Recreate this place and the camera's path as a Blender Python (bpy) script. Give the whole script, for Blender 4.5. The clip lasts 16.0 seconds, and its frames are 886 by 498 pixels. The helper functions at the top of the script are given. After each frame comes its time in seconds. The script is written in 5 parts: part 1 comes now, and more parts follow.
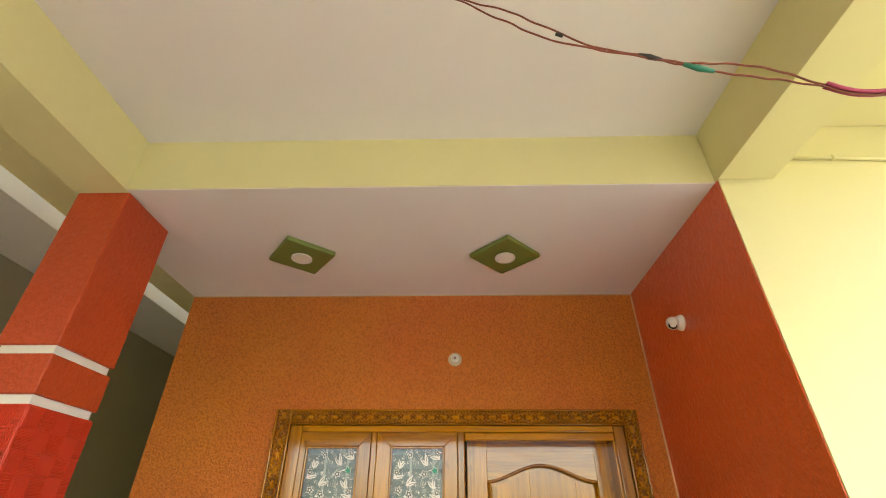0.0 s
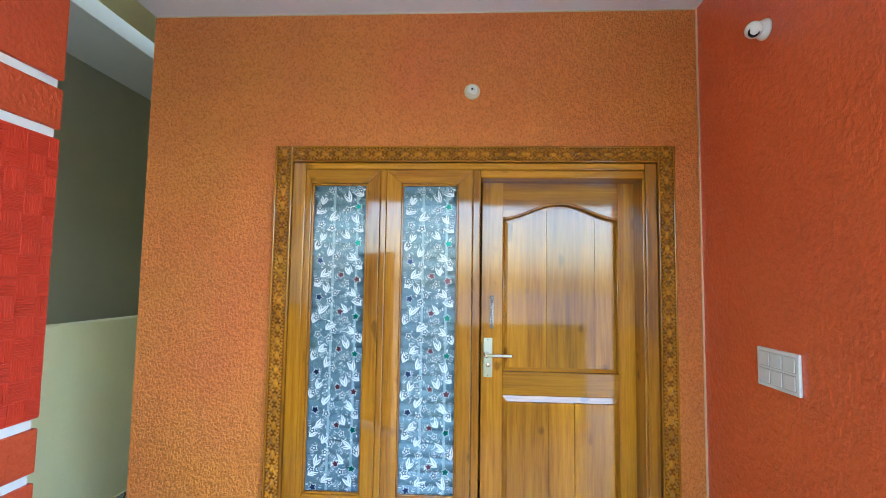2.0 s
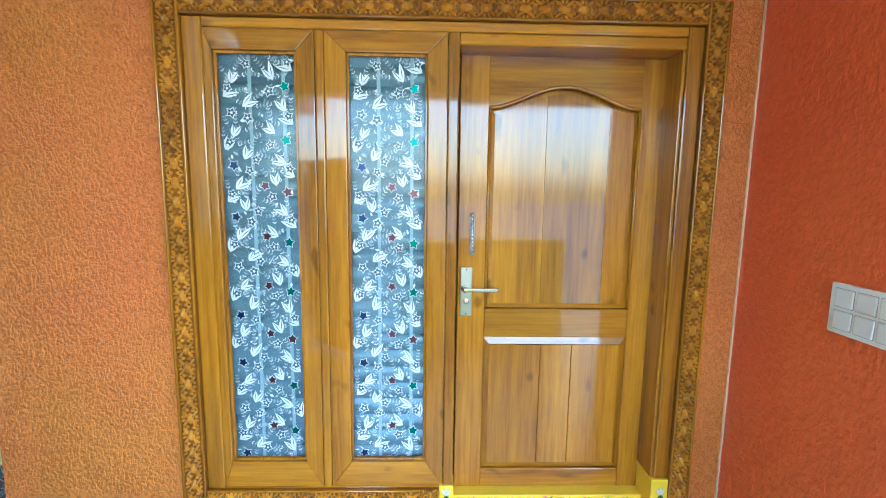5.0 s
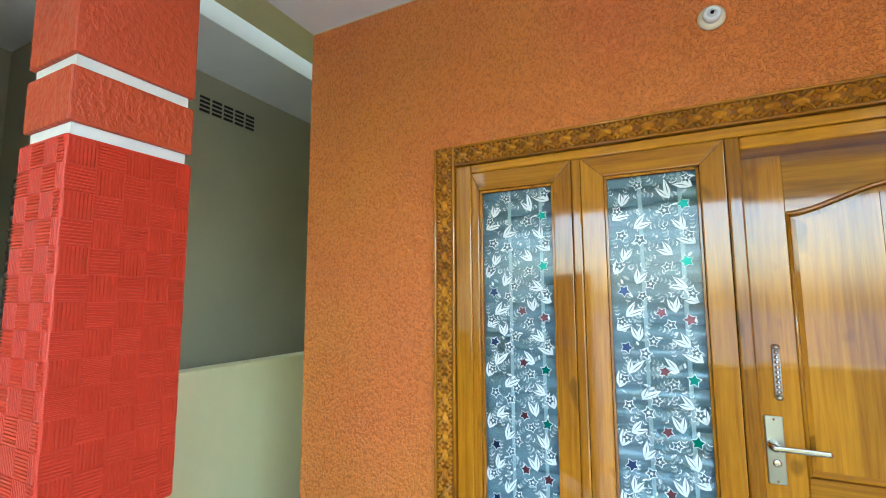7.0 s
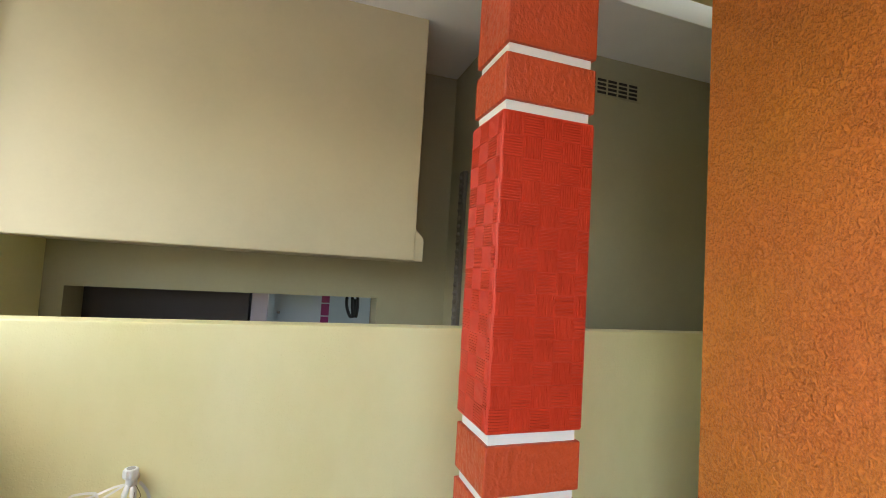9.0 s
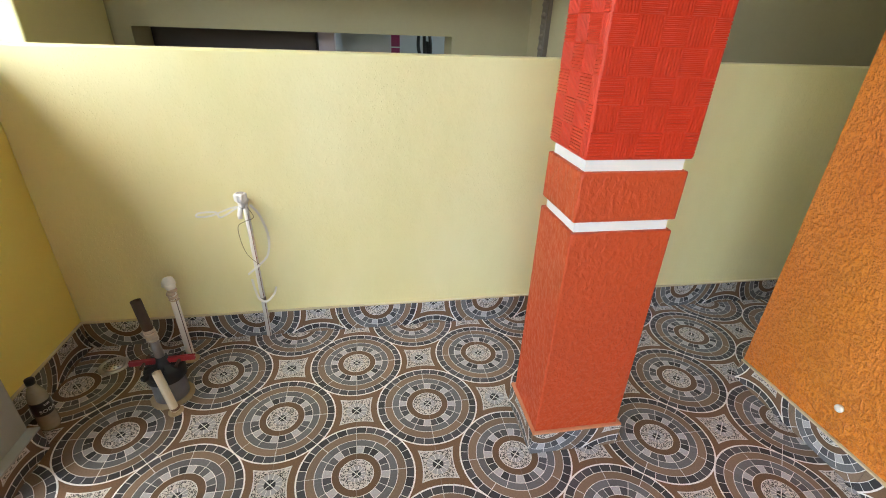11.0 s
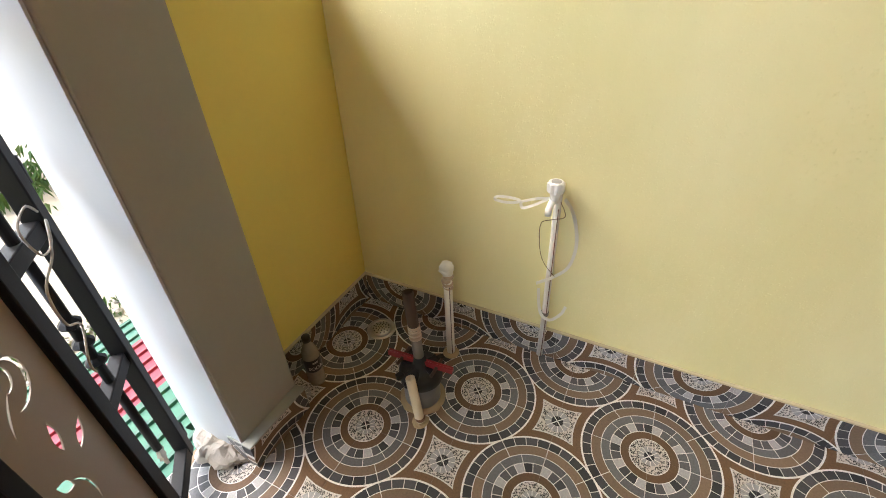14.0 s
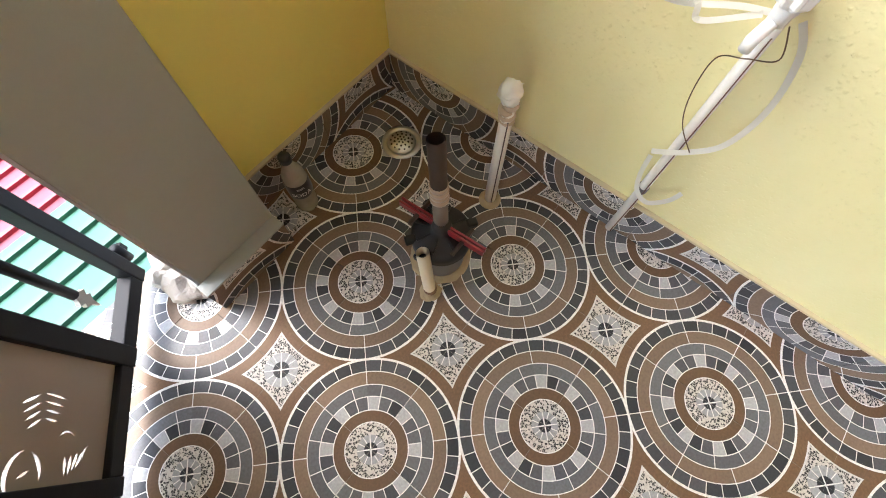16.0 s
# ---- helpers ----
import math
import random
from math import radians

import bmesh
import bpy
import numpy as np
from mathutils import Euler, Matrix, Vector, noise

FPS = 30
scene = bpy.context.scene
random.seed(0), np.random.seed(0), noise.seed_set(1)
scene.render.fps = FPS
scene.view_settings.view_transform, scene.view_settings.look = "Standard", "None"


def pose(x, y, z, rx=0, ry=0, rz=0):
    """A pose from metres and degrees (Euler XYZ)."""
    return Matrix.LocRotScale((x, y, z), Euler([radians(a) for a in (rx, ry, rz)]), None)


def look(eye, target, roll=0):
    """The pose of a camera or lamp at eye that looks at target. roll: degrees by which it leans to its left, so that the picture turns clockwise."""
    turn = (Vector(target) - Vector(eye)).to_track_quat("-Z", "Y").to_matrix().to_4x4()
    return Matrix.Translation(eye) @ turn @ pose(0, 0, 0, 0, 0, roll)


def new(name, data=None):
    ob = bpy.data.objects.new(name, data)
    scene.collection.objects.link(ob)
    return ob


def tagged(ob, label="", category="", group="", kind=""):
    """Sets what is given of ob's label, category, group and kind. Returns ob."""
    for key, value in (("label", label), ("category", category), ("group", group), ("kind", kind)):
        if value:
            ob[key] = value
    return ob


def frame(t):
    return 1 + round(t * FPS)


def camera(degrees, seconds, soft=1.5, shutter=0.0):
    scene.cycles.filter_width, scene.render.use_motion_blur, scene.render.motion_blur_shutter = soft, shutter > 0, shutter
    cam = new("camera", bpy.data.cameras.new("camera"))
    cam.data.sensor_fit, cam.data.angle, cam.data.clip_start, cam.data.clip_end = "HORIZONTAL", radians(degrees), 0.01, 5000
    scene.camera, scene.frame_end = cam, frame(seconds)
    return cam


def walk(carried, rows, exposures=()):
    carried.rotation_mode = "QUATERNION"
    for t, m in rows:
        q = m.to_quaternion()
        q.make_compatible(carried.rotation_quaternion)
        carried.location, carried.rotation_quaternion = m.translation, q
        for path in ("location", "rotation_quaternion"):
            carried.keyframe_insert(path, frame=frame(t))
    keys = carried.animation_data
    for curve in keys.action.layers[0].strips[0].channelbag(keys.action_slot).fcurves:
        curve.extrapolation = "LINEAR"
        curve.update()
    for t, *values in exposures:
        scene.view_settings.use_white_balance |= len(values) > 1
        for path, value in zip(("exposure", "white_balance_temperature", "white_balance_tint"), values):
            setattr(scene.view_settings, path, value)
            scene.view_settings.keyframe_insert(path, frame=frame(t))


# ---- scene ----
cam = camera(89.6, 16.0, soft=1.0)
PATH = [
    (0, (-0.039, -0.035, 1.79), (-0.088, 1.667, 2.839), 0.4),
    (0.5, (-0.112, 0.024, 1.726), (-0.148, 1.842, 2.559), 0.6),
    (1, (-0.073, 0.09, 1.694), (-0.155, 1.999, 2.286), 1.1),
    (1.5, (-0.071, 0.203, 1.694), (-0.166, 2.175, 2.012), 0.8),
    (2, (-0.061, 0.366, 1.654), (-0.164, 2.359, 1.792), 0.9),
    (2.5, (-0.032, 0.478, 1.624), (-0.144, 2.475, 1.627), 1.2),
    (3, (-0.035, 0.608, 1.582), (-0.152, 2.597, 1.412), 1.5),
    (3.2, (-0.042, 0.678, 1.562), (-0.16, 2.658, 1.306), 1.6),
    (5.3, (-0.083, 0.995, 1.686), (-0.025, 2.976, 1.424), 0.7),
    (5.5, (-0.067, 1.006, 1.699), (-0.032, 3.002, 1.585), 0.4),
    (6, (-0.088, 1.023, 1.726), (-0.15, 3.02, 1.819), -0.1),
    (6.5, (-0.158, 1.039, 1.712), (-0.633, 2.976, 1.87), -0.6),
    (7, (-0.215, 1.024, 1.726), (-1.109, 2.8, 1.942), -0.2),
    (7.5, (-0.208, 1.019, 1.702), (-1.405, 2.58, 2.062), 1.3),
    (8, (-0.236, 1.053, 1.671), (-1.825, 2.201, 2.068), 2.7),
    (8.5, (-0.293, 1.007, 1.669), (-2.084, 1.834, 2.0), 3.1),
    (9, (-0.316, 0.995, 1.624), (-2.215, 1.615, 1.731), 3.5),
    (9.5, (-0.365, 1.004, 1.579), (-2.303, 1.47, 1.408), 2.5),
    (10, (-0.404, 1.003, 1.545), (-2.312, 1.407, 1.102), 1.8),
    (10.2, (-0.417, 0.996, 1.531), (-2.3, 1.389, 0.981), 1.9),
    (12.3, (-0.568, 0.92, 1.398), (-2.132, 1.045, 0.158), 1.5),
    (12.5, (-0.619, 0.897, 1.408), (-2.178, 0.948, 0.157), 1.1),
    (13, (-0.757, 0.844, 1.402), (-2.333, 0.599, 0.195), -0.9),
    (13.5, (-0.969, 0.799, 1.409), (-2.492, 0.21, 0.254), -3.4),
    (14, (-1.156, 0.687, 1.399), (-2.61, -0.065, 0.25), -1.9),
    (14.5, (-1.362, 0.557, 1.363), (-2.753, -0.219, 0.152), -2.1),
    (15, (-1.508, 0.479, 1.271), (-2.665, -0.188, -0.218), -1.1),
    (15.5, (-1.606, 0.424, 1.19), (-2.476, -0.082, -0.538), 5.3),
    (16, (-1.663, 0.392, 1.167), (-2.299, -0.042, -0.679), 3.8),
]
EXPOSURES = [(0, 2.66, 6900, 10), (0.5, 2.64, 6000, 8), (1.5, 2.85, 5000, 5), (3, 3.35, 4150, -5), (5.5, 3.3, 4450, -4), (6.5, 3.28, 4550, -8), (7, 3.14, 4850, -4), (8, 3.0, 5000, 2), (8.5, 2.85, 5500, 4), (9, 2.75, 6000, 8), (10, 2.88, 6200, 9), (12.5, 3.22, 5700, 6), (13.5, 2.87, 6500, 10), (14.5, 2.84, 6500, 9), (15.5, 3.2, 6400, 5), (16, 3.4, 6000, 10)]
walk(cam, [(t, look(eye, target, roll)) for t, eye, target, roll in PATH], EXPOSURES)

# ---- world and light ----
world = bpy.data.worlds.new("overcast_sky")
world.use_nodes = True
scene.world = world
SUN_EL, SUN_ROT = radians(52), radians(160)
sky = world.node_tree.nodes.new("ShaderNodeTexSky")
sky.sky_type, sky.sun_disc = "NISHITA", False
sky.sun_elevation, sky.sun_rotation = SUN_EL, SUN_ROT
sky.air_density, sky.dust_density, sky.ozone_density = 1.3, 2.5, 1.0
world.node_tree.links.new(sky.outputs[0], world.node_tree.nodes["Background"].inputs[0])
world.node_tree.nodes["Background"].inputs[1].default_value = 0.15
sun_data = bpy.data.lights.new("sun", "SUN")
sun_data.energy, sun_data.angle, sun_data.color = 0.28, radians(40), (1.0, 0.97, 0.92)
sun = new("sun", sun_data)
sun.matrix_world = look((2.5, -6, 9), (0, 0.6, 0))

# ---- node helpers ----


class Graph:
    """A node material being written."""

    def __init__(self, name):
        self.mat = bpy.data.materials.new(name)
        self.mat.use_nodes = True
        self.nt = self.mat.node_tree
        self.bsdf = self.nt.nodes["Principled BSDF"]

    def put(self, socket, value):
        if isinstance(value, bpy.types.NodeSocket):
            self.nt.links.new(value, socket)
        elif hasattr(socket.default_value, "__len__") and not hasattr(value, "__len__"):
            socket.default_value = (value, value, value)
        elif hasattr(value, "__len__") and len(value) == 3 and len(socket.default_value) == 4:
            socket.default_value = (*value, 1)
        else:
            socket.default_value = value

    def math(self, op, a, b=0.0, c=0.0):
        n = self.nt.nodes.new("ShaderNodeMath")
        n.operation = op
        for s, v in zip(n.inputs, (a, b, c)):
            self.put(s, v)
        return n.outputs[0]

    def mix(self, fac, a, b, blend="MIX"):
        n = self.nt.nodes.new("ShaderNodeMix")
        n.data_type, n.blend_type = "RGBA", blend
        self.put(n.inputs["Factor"], fac)
        self.put(n.inputs[6], a)
        self.put(n.inputs[7], b)
        return n.outputs[2]

    def position(self):
        return self.nt.nodes.new("ShaderNodeNewGeometry").outputs["Position"]

    def local(self):
        return self.nt.nodes.new("ShaderNodeTexCoord").outputs["Object"]

    def split(self, v):
        n = self.nt.nodes.new("ShaderNodeSeparateXYZ")
        self.put(n.inputs[0], v)
        return n.outputs

    def join(self, x, y, z):
        n = self.nt.nodes.new("ShaderNodeCombineXYZ")
        for s, v in zip(n.inputs, (x, y, z)):
            self.put(s, v)
        return n.outputs[0]

    def scaled(self, v, s):
        n = self.nt.nodes.new("ShaderNodeMapping")
        self.put(n.inputs["Vector"], v)
        n.inputs["Scale"].default_value = s
        return n.outputs[0]

    def noise(self, v, scale, detail=4.0, rough=0.55):
        n = self.nt.nodes.new("ShaderNodeTexNoise")
        self.put(n.inputs["Vector"], v)
        n.inputs["Scale"].default_value, n.inputs["Detail"].default_value, n.inputs["Roughness"].default_value = scale, detail, rough
        return n.outputs["Fac"]

    def voronoi(self, v, scale, feature="F1"):
        n = self.nt.nodes.new("ShaderNodeTexVoronoi")
        n.feature = feature
        self.put(n.inputs["Vector"], v)
        n.inputs["Scale"].default_value = scale
        return n.outputs

    def white(self, v):
        n = self.nt.nodes.new("ShaderNodeTexWhiteNoise")
        self.put(n.inputs["Vector"], v)
        return n.outputs["Value"]

    def ramp(self, fac, lo, hi):
        n = self.nt.nodes.new("ShaderNodeMapRange")
        self.put(n.inputs[0], fac)
        n.inputs[1].default_value, n.inputs[2].default_value = lo, hi
        return n.outputs[0]

    def random(self):
        return self.nt.nodes.new("ShaderNodeObjectInfo").outputs["Random"]

    def bump(self, height, strength, distance=0.01, normal=None):
        n = self.nt.nodes.new("ShaderNodeBump")
        n.inputs["Strength"].default_value, n.inputs["Distance"].default_value = strength, distance
        self.put(n.inputs["Height"], height)
        if normal is not None:
            self.put(n.inputs["Normal"], normal)
        self.put(self.bsdf.inputs["Normal"], n.outputs[0])
        return n.outputs[0]

    def done(self, colour, rough=0.6, metal=0.0, coat=0.0, coat_rough=0.05, spec=0.5):
        self.put(self.bsdf.inputs["Base Color"], colour)
        self.put(self.bsdf.inputs["Roughness"], rough)
        self.bsdf.inputs["Metallic"].default_value = metal
        self.bsdf.inputs["Coat Weight"].default_value = coat
        self.bsdf.inputs["Coat Roughness"].default_value = coat_rough
        self.bsdf.inputs["Specular IOR Level"].default_value = spec
        return self.mat


def paint(name, colour, vary=0.12, rough=0.6, grain=60.0, relief=0.15, spec=0.4, depth=0.004, metal=0.0, coat=0.0):
    """Painted or plain surface: broad uneven tone, fine grain and light relief."""
    g = Graph(name)
    p = g.position()
    broad, fine = g.noise(p, 1.6, 3), g.noise(p, grain, 5)
    tone = g.math("ADD", g.math("MULTIPLY", g.ramp(broad, 0.3, 0.7), 0.65), g.math("MULTIPLY", fine, 0.35))
    dark = tuple(c * (1 - vary) for c in colour)
    light = tuple(min(1, c * (1 + vary * 0.6)) for c in colour)
    g.bump(fine, relief, depth)
    return g.done(g.mix(tone, dark, light), g.math("ADD", rough - 0.08, g.math("MULTIPLY", broad, 0.16)), metal, coat, spec=spec)


def roller_plaster(name, low, high, grain=70.0, relief=0.8, rough=0.5, pit_shade=0.8, patch=0.9, spec=0.5, sheen_coat=0.0):
    """Stippled roller-coat plaster in two tones that drift into each other, shade painted in its pits."""
    g = Graph(name)
    p = g.position()
    q = g.scaled(p, (1, 1, 0.75))
    lumps = g.noise(q, grain, 3, 0.6)
    worm = g.ramp(g.noise(q, grain * 0.55, 2, 0.5), 0.42, 0.62)
    drift = g.ramp(g.noise(p, patch, 2), 0.35, 0.65)
    base = g.mix(drift, low, high)
    # shade of the hollows, painted as a darker base where the relief is low
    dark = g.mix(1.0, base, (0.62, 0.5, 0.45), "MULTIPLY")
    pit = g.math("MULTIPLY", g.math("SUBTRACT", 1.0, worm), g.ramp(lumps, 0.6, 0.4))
    col = g.mix(g.math("MULTIPLY", pit, pit_shade), base, dark)
    height = g.math("ADD", g.math("MULTIPLY", worm, 0.7), g.math("MULTIPLY", lumps, 0.5))
    g.put(g.bsdf.inputs["Coat Normal"], g.bump(height, relief, 0.008))
    return g.done(col, g.math("ADD", rough, g.math("MULTIPLY", pit, 0.2)), 0.0, sheen_coat, 0.34, spec)


def lumpy_plaster(name, low, high):
    """Old plaster under glossy paint: scattered small lumps and a few scratches."""
    g = Graph(name)
    p = g.position()
    cells = g.voronoi(g.join(*[g.math("ADD", c, g.math("MULTIPLY", g.noise(p, 40, 2), 0.012)) for c in g.split(p)]), 150)
    chosen = g.ramp(g.white(cells["Position"]), 0.55, 1.0)
    lumps = g.math("MULTIPLY", g.math("MULTIPLY", chosen, 0.3), g.ramp(cells["Distance"], 0.6, 0.05))
    where = g.math("ADD", 0.3, g.math("MULTIPLY", 0.7, g.ramp(g.noise(p, 2.2, 3), 0.3, 0.75)))
    broad = g.noise(p, 14, 3)
    stain = g.ramp(g.noise(g.scaled(p, (1, 1, 0.5)), 2.1, 4, 0.6), 0.35, 0.7)
    col = g.mix(stain, low, high)
    g.bump(g.math("ADD", g.math("MULTIPLY", lumps, where), g.math("MULTIPLY", g.math("ADD", broad, g.math("MULTIPLY", g.noise(p, 60, 3), 0.5)), 0.5)), 0.85, 0.005)
    return g.done(col, 0.36, spec=0.5)


def varnished_wood(name, light, dark, axis=2, coat=1.0, rough=0.5, coat_rough=0.13):
    """Varnished teak with grain along one axis."""
    g = Graph(name)
    p = g.position()
    stretch = [30.0, 30.0, 30.0]
    stretch[axis] = 1.3
    shift = g.math("MULTIPLY", g.random(), 7.0)
    sep = g.split(p)
    v = g.join(g.math("ADD", sep[0], shift), g.math("ADD", sep[1], shift), g.math("ADD", sep[2], shift))
    q = g.scaled(v, tuple(stretch))
    wide = g.noise(q, 0.35, 4, 0.6)
    fine = g.noise(q, 3.2, 5, 0.65)
    kq = [5.0, 5.0, 5.0]
    kq[axis] = 2.6
    knot = g.ramp(g.noise(g.scaled(v, tuple(kq)), 2.4, 1), 0.69, 0.76)
    t = g.math("ADD", g.math("MULTIPLY", g.ramp(wide, 0.34, 0.62), 0.6), g.math("MULTIPLY", g.ramp(fine, 0.36, 0.62), 0.4))
    col = g.mix(t, dark, light)
    col = g.mix(g.math("MULTIPLY", knot, 0.55), col, tuple(c * 0.35 for c in dark))
    col = g.mix(0.5, col, g.mix(g.random(), (0.7, 0.62, 0.55), (1.25, 1.2, 1.1)), "MULTIPLY")
    g.bump(g.math("ADD", g.math("MULTIPLY", fine, 0.5), wide), 0.12, 0.002)
    g.bsdf.inputs["Coat IOR"].default_value = 1.55
    return g.done(col, rough, 0.0, coat, coat_rough, 0.1)


def patterned_tile(name, ua, va, u0, v0):
    """Glazed parking tile printed with mosaic rings and pebble stars."""
    g = Graph(name)
    sep = g.split(g.position())
    m = g.math
    u, v = m("SUBTRACT", sep[ua], u0), m("SUBTRACT", sep[va], v0)
    p, q = m("DIVIDE", m("ADD", u, v), 0.6), m("DIVIDE", m("SUBTRACT", u, v), 0.6)
    ip, iq = m("ROUND", p), m("ROUND", q)
    pc, qc = m("SUBTRACT", p, ip), m("SUBTRACT", q, iq)
    r = m("MULTIPLY", m("SQRT", m("ADD", m("MULTIPLY", pc, pc), m("MULTIPLY", qc, qc))), 2.0)
    ang = m("ADD", m("DIVIDE", m("ARCTAN2", qc, pc), 2 * math.pi), 0.5)
    ps, qs = m("SUBTRACT", m("FRACT", p), 0.5), m("SUBTRACT", m("FRACT", q), 0.5)
    rs = m("MULTIPLY", m("SQRT", m("ADD", m("MULTIPLY", ps, ps), m("MULTIPLY", qs, qs))), 2.0)
    angs = m("ADD", m("DIVIDE", m("ARCTAN2", qs, ps), 2 * math.pi), 0.5)
    flat = g.join(u, v, 0.0)
    fine = g.noise(flat, 160, 4)
    cloud = g.noise(flat, 9, 4)
    line = (0.8, 0.79, 0.76)
    dark, grey, pale = (0.022, 0.024, 0.03), (0.15, 0.155, 0.167), (0.42, 0.425, 0.44)
    brown, tan = (0.145, 0.083, 0.043), (0.235, 0.16, 0.105)

    def band(x, a, b):
        return m("MULTIPLY", m("GREATER_THAN", x, a), m("LESS_THAN", x, b))

    def joints(a, x, n, width, shift=0.0):
        f = m("FRACT", m("ADD", m("MULTIPLY", a, n), shift))
        edge = m("MINIMUM", f, m("SUBTRACT", 1.0, f))
        return m("LESS_THAN", m("MULTIPLY", edge, m("DIVIDE", x, n)), width)

    def cell(a, n, ring, shift=0.0):
        return g.white(g.join(m("FLOOR", m("ADD", m("MULTIPLY", a, n), shift)), m("ADD", m("MULTIPLY", ip, 7.3), ring), m("MULTIPLY", iq, 3.1)))

    def shade(a, b, k):
        return g.mix(k, a, b)

    def scaled_colour(c, f):
        return tuple(x * f for x in c)

    # pebbled fields
    speck = g.voronoi(flat, 215)
    pick = g.white(speck["Position"])
    pebble = g.mix(m("GREATER_THAN", pick, 0.42), (0.58, 0.55, 0.51), (0.02, 0.02, 0.022))
    gap = g.voronoi(flat, 215, "DISTANCE_TO_EDGE")["Distance"]
    pebble = g.mix(m("LESS_THAN", gap, 0.07), pebble, (0.6, 0.57, 0.53))

    col = g.mix(m("GREATER_THAN", r, 1.15), shade(brown, scaled_colour(brown, 1.25), cloud), pebble)
    col = g.mix(band(r, 1.135, 1.155), col, scaled_colour(line, 0.8))
    # the small wheel in the middle of a star
    col = g.mix(m("LESS_THAN", rs, 0.2), col, g.mix(joints(angs, rs, 12, 0.0008), scaled_colour(pale, 0.85), line))
    col = g.mix(m("LESS_THAN", rs, 0.095), col, g.mix(joints(angs, rs, 4, 0.0012), dark, line))
    # rings of a circle, from outside in
    ring5 = g.mix(joints(ang, r, 32, 0.0008), shade(dark, grey, m("MULTIPLY", cell(ang, 32, 1.0), 0.45)), line)
    ring4 = g.mix(joints(ang, r, 8, 0.0008), shade(tan, scaled_colour(tan, 0.72), cell(ang, 8, 2.0)), line)
    ring3 = g.mix(joints(ang, r, 12, 0.0008, 0.5), shade(grey, scaled_colour(grey, 0.7), cell(ang, 12, 3.0, 0.5)), line)
    third = m("LESS_THAN", m("MODULO", m("FLOOR", m("MULTIPLY", ang, 24)), 3.0), 0.5)
    ring2 = g.mix(joints(ang, r, 24, 0.0008), g.mix(third, shade(dark, grey, m("MULTIPLY", cell(ang, 24, 4.0), 0.8)), pale), line)
    ring1 = shade(brown, scaled_colour(brown, 0.8), cloud)
    for outer, paintwork in ((1.0, ring5), (0.855, ring4), (0.705, ring3), (0.57, ring2), (0.42, ring1), (0.29, pebble)):
        col = g.mix(m("LESS_THAN", r, outer), col, paintwork)
        col = g.mix(band(r, outer - (0.006 if outer < 1 else 0.014), outer + (0.005 if outer < 1 else 0.014)), col, line)
    col = g.mix(m("LESS_THAN", r, 0.155), col, g.mix(joints(ang, r, 12, 0.0008), scaled_colour(pale, 0.8), line))
    col = g.mix(m("LESS_THAN", r, 0.075), col, g.mix(joints(ang, r, 4, 0.0012), dark, line))
    col = g.mix(1.0, col, g.mix(g.ramp(fine, 0.25, 0.75), (0.78, 0.77, 0.76), (1.15, 1.15, 1.15)), "MULTIPLY")
    dust = g.ramp(g.noise(g.position(), 2.3, 5, 0.65), 0.48, 0.8)
    col = g.mix(m("MULTIPLY", dust, 0.07), col, (0.33, 0.3, 0.26))
    g.bump(m("ADD", m("MULTIPLY", fine, 0.6), m("MULTIPLY", cloud, 0.4)), 0.15, 0.002)
    return g.done(col, m("ADD", 0.36, m("MULTIPLY", dust, 0.25)), spec=0.36)


LX, LY, TILE = -1.85, 0.6, 0.3
M_TILE = patterned_tile("mosaic_print_tile", 0, 1, LX, LY)
M_SKIRT_X = patterned_tile("mosaic_skirting_along_y", 1, 2, LY + 0.11, -0.16)
M_SKIRT_Y = patterned_tile("mosaic_skirting_along_x", 0, 2, LX + 0.17, -0.16)
M_GROUT = paint("cement_grout", (0.3, 0.27, 0.23), 0.3, 0.9)
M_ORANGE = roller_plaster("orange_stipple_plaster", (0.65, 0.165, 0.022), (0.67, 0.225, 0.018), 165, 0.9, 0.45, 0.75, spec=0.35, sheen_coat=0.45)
M_RED = roller_plaster("red_orange_plaster", (0.7, 0.1, 0.024), (0.74, 0.125, 0.027), 90, 0.35, 0.38, 0.2, patch=1.4, sheen_coat=0.8)
M_PILLAR = roller_plaster("pillar_plaster", (0.47, 0.06, 0.015), (0.5, 0.07, 0.016), 90, 0.35, 0.4, 0.15)
M_WEAVE = paint("red_basket_tile", (0.54, 0.04, 0.014), 0.08, 0.42, 90, 0.1)
M_YELLOW = lumpy_plaster("cream_yellow_wall", (0.76, 0.69, 0.35), (0.82, 0.75, 0.42))
M_YELLOW2 = paint("bright_yellow_wall", (0.84, 0.73, 0.19), 0.06, 0.5, 40, 0.12)
M_CREAM = paint("pale_yellow_paint", (0.74, 0.7, 0.36), 0.05, 0.5, 40, 0.1)
M_CEIL = paint("lilac_white_ceiling", (0.8, 0.775, 0.765), 0.04, 0.7, 50, 0.1)
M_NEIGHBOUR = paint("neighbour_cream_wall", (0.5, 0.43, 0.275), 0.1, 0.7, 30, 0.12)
# olive wall paint, darkened further for the shade under the neighbour's eave
M_NEIGHBOUR_SHADED = paint("neighbour_shaded_olive_wall", (0.36, 0.33, 0.21), 0.1, 0.7, 30, 0.12)
M_GREYPILLAR = paint("grey_brown_paint", (0.35, 0.365, 0.335), 0.1, 0.6, 50, 0.15)
M_WHITE = paint("white_paint", (0.78, 0.77, 0.73), 0.08, 0.5, 60, 0.1)
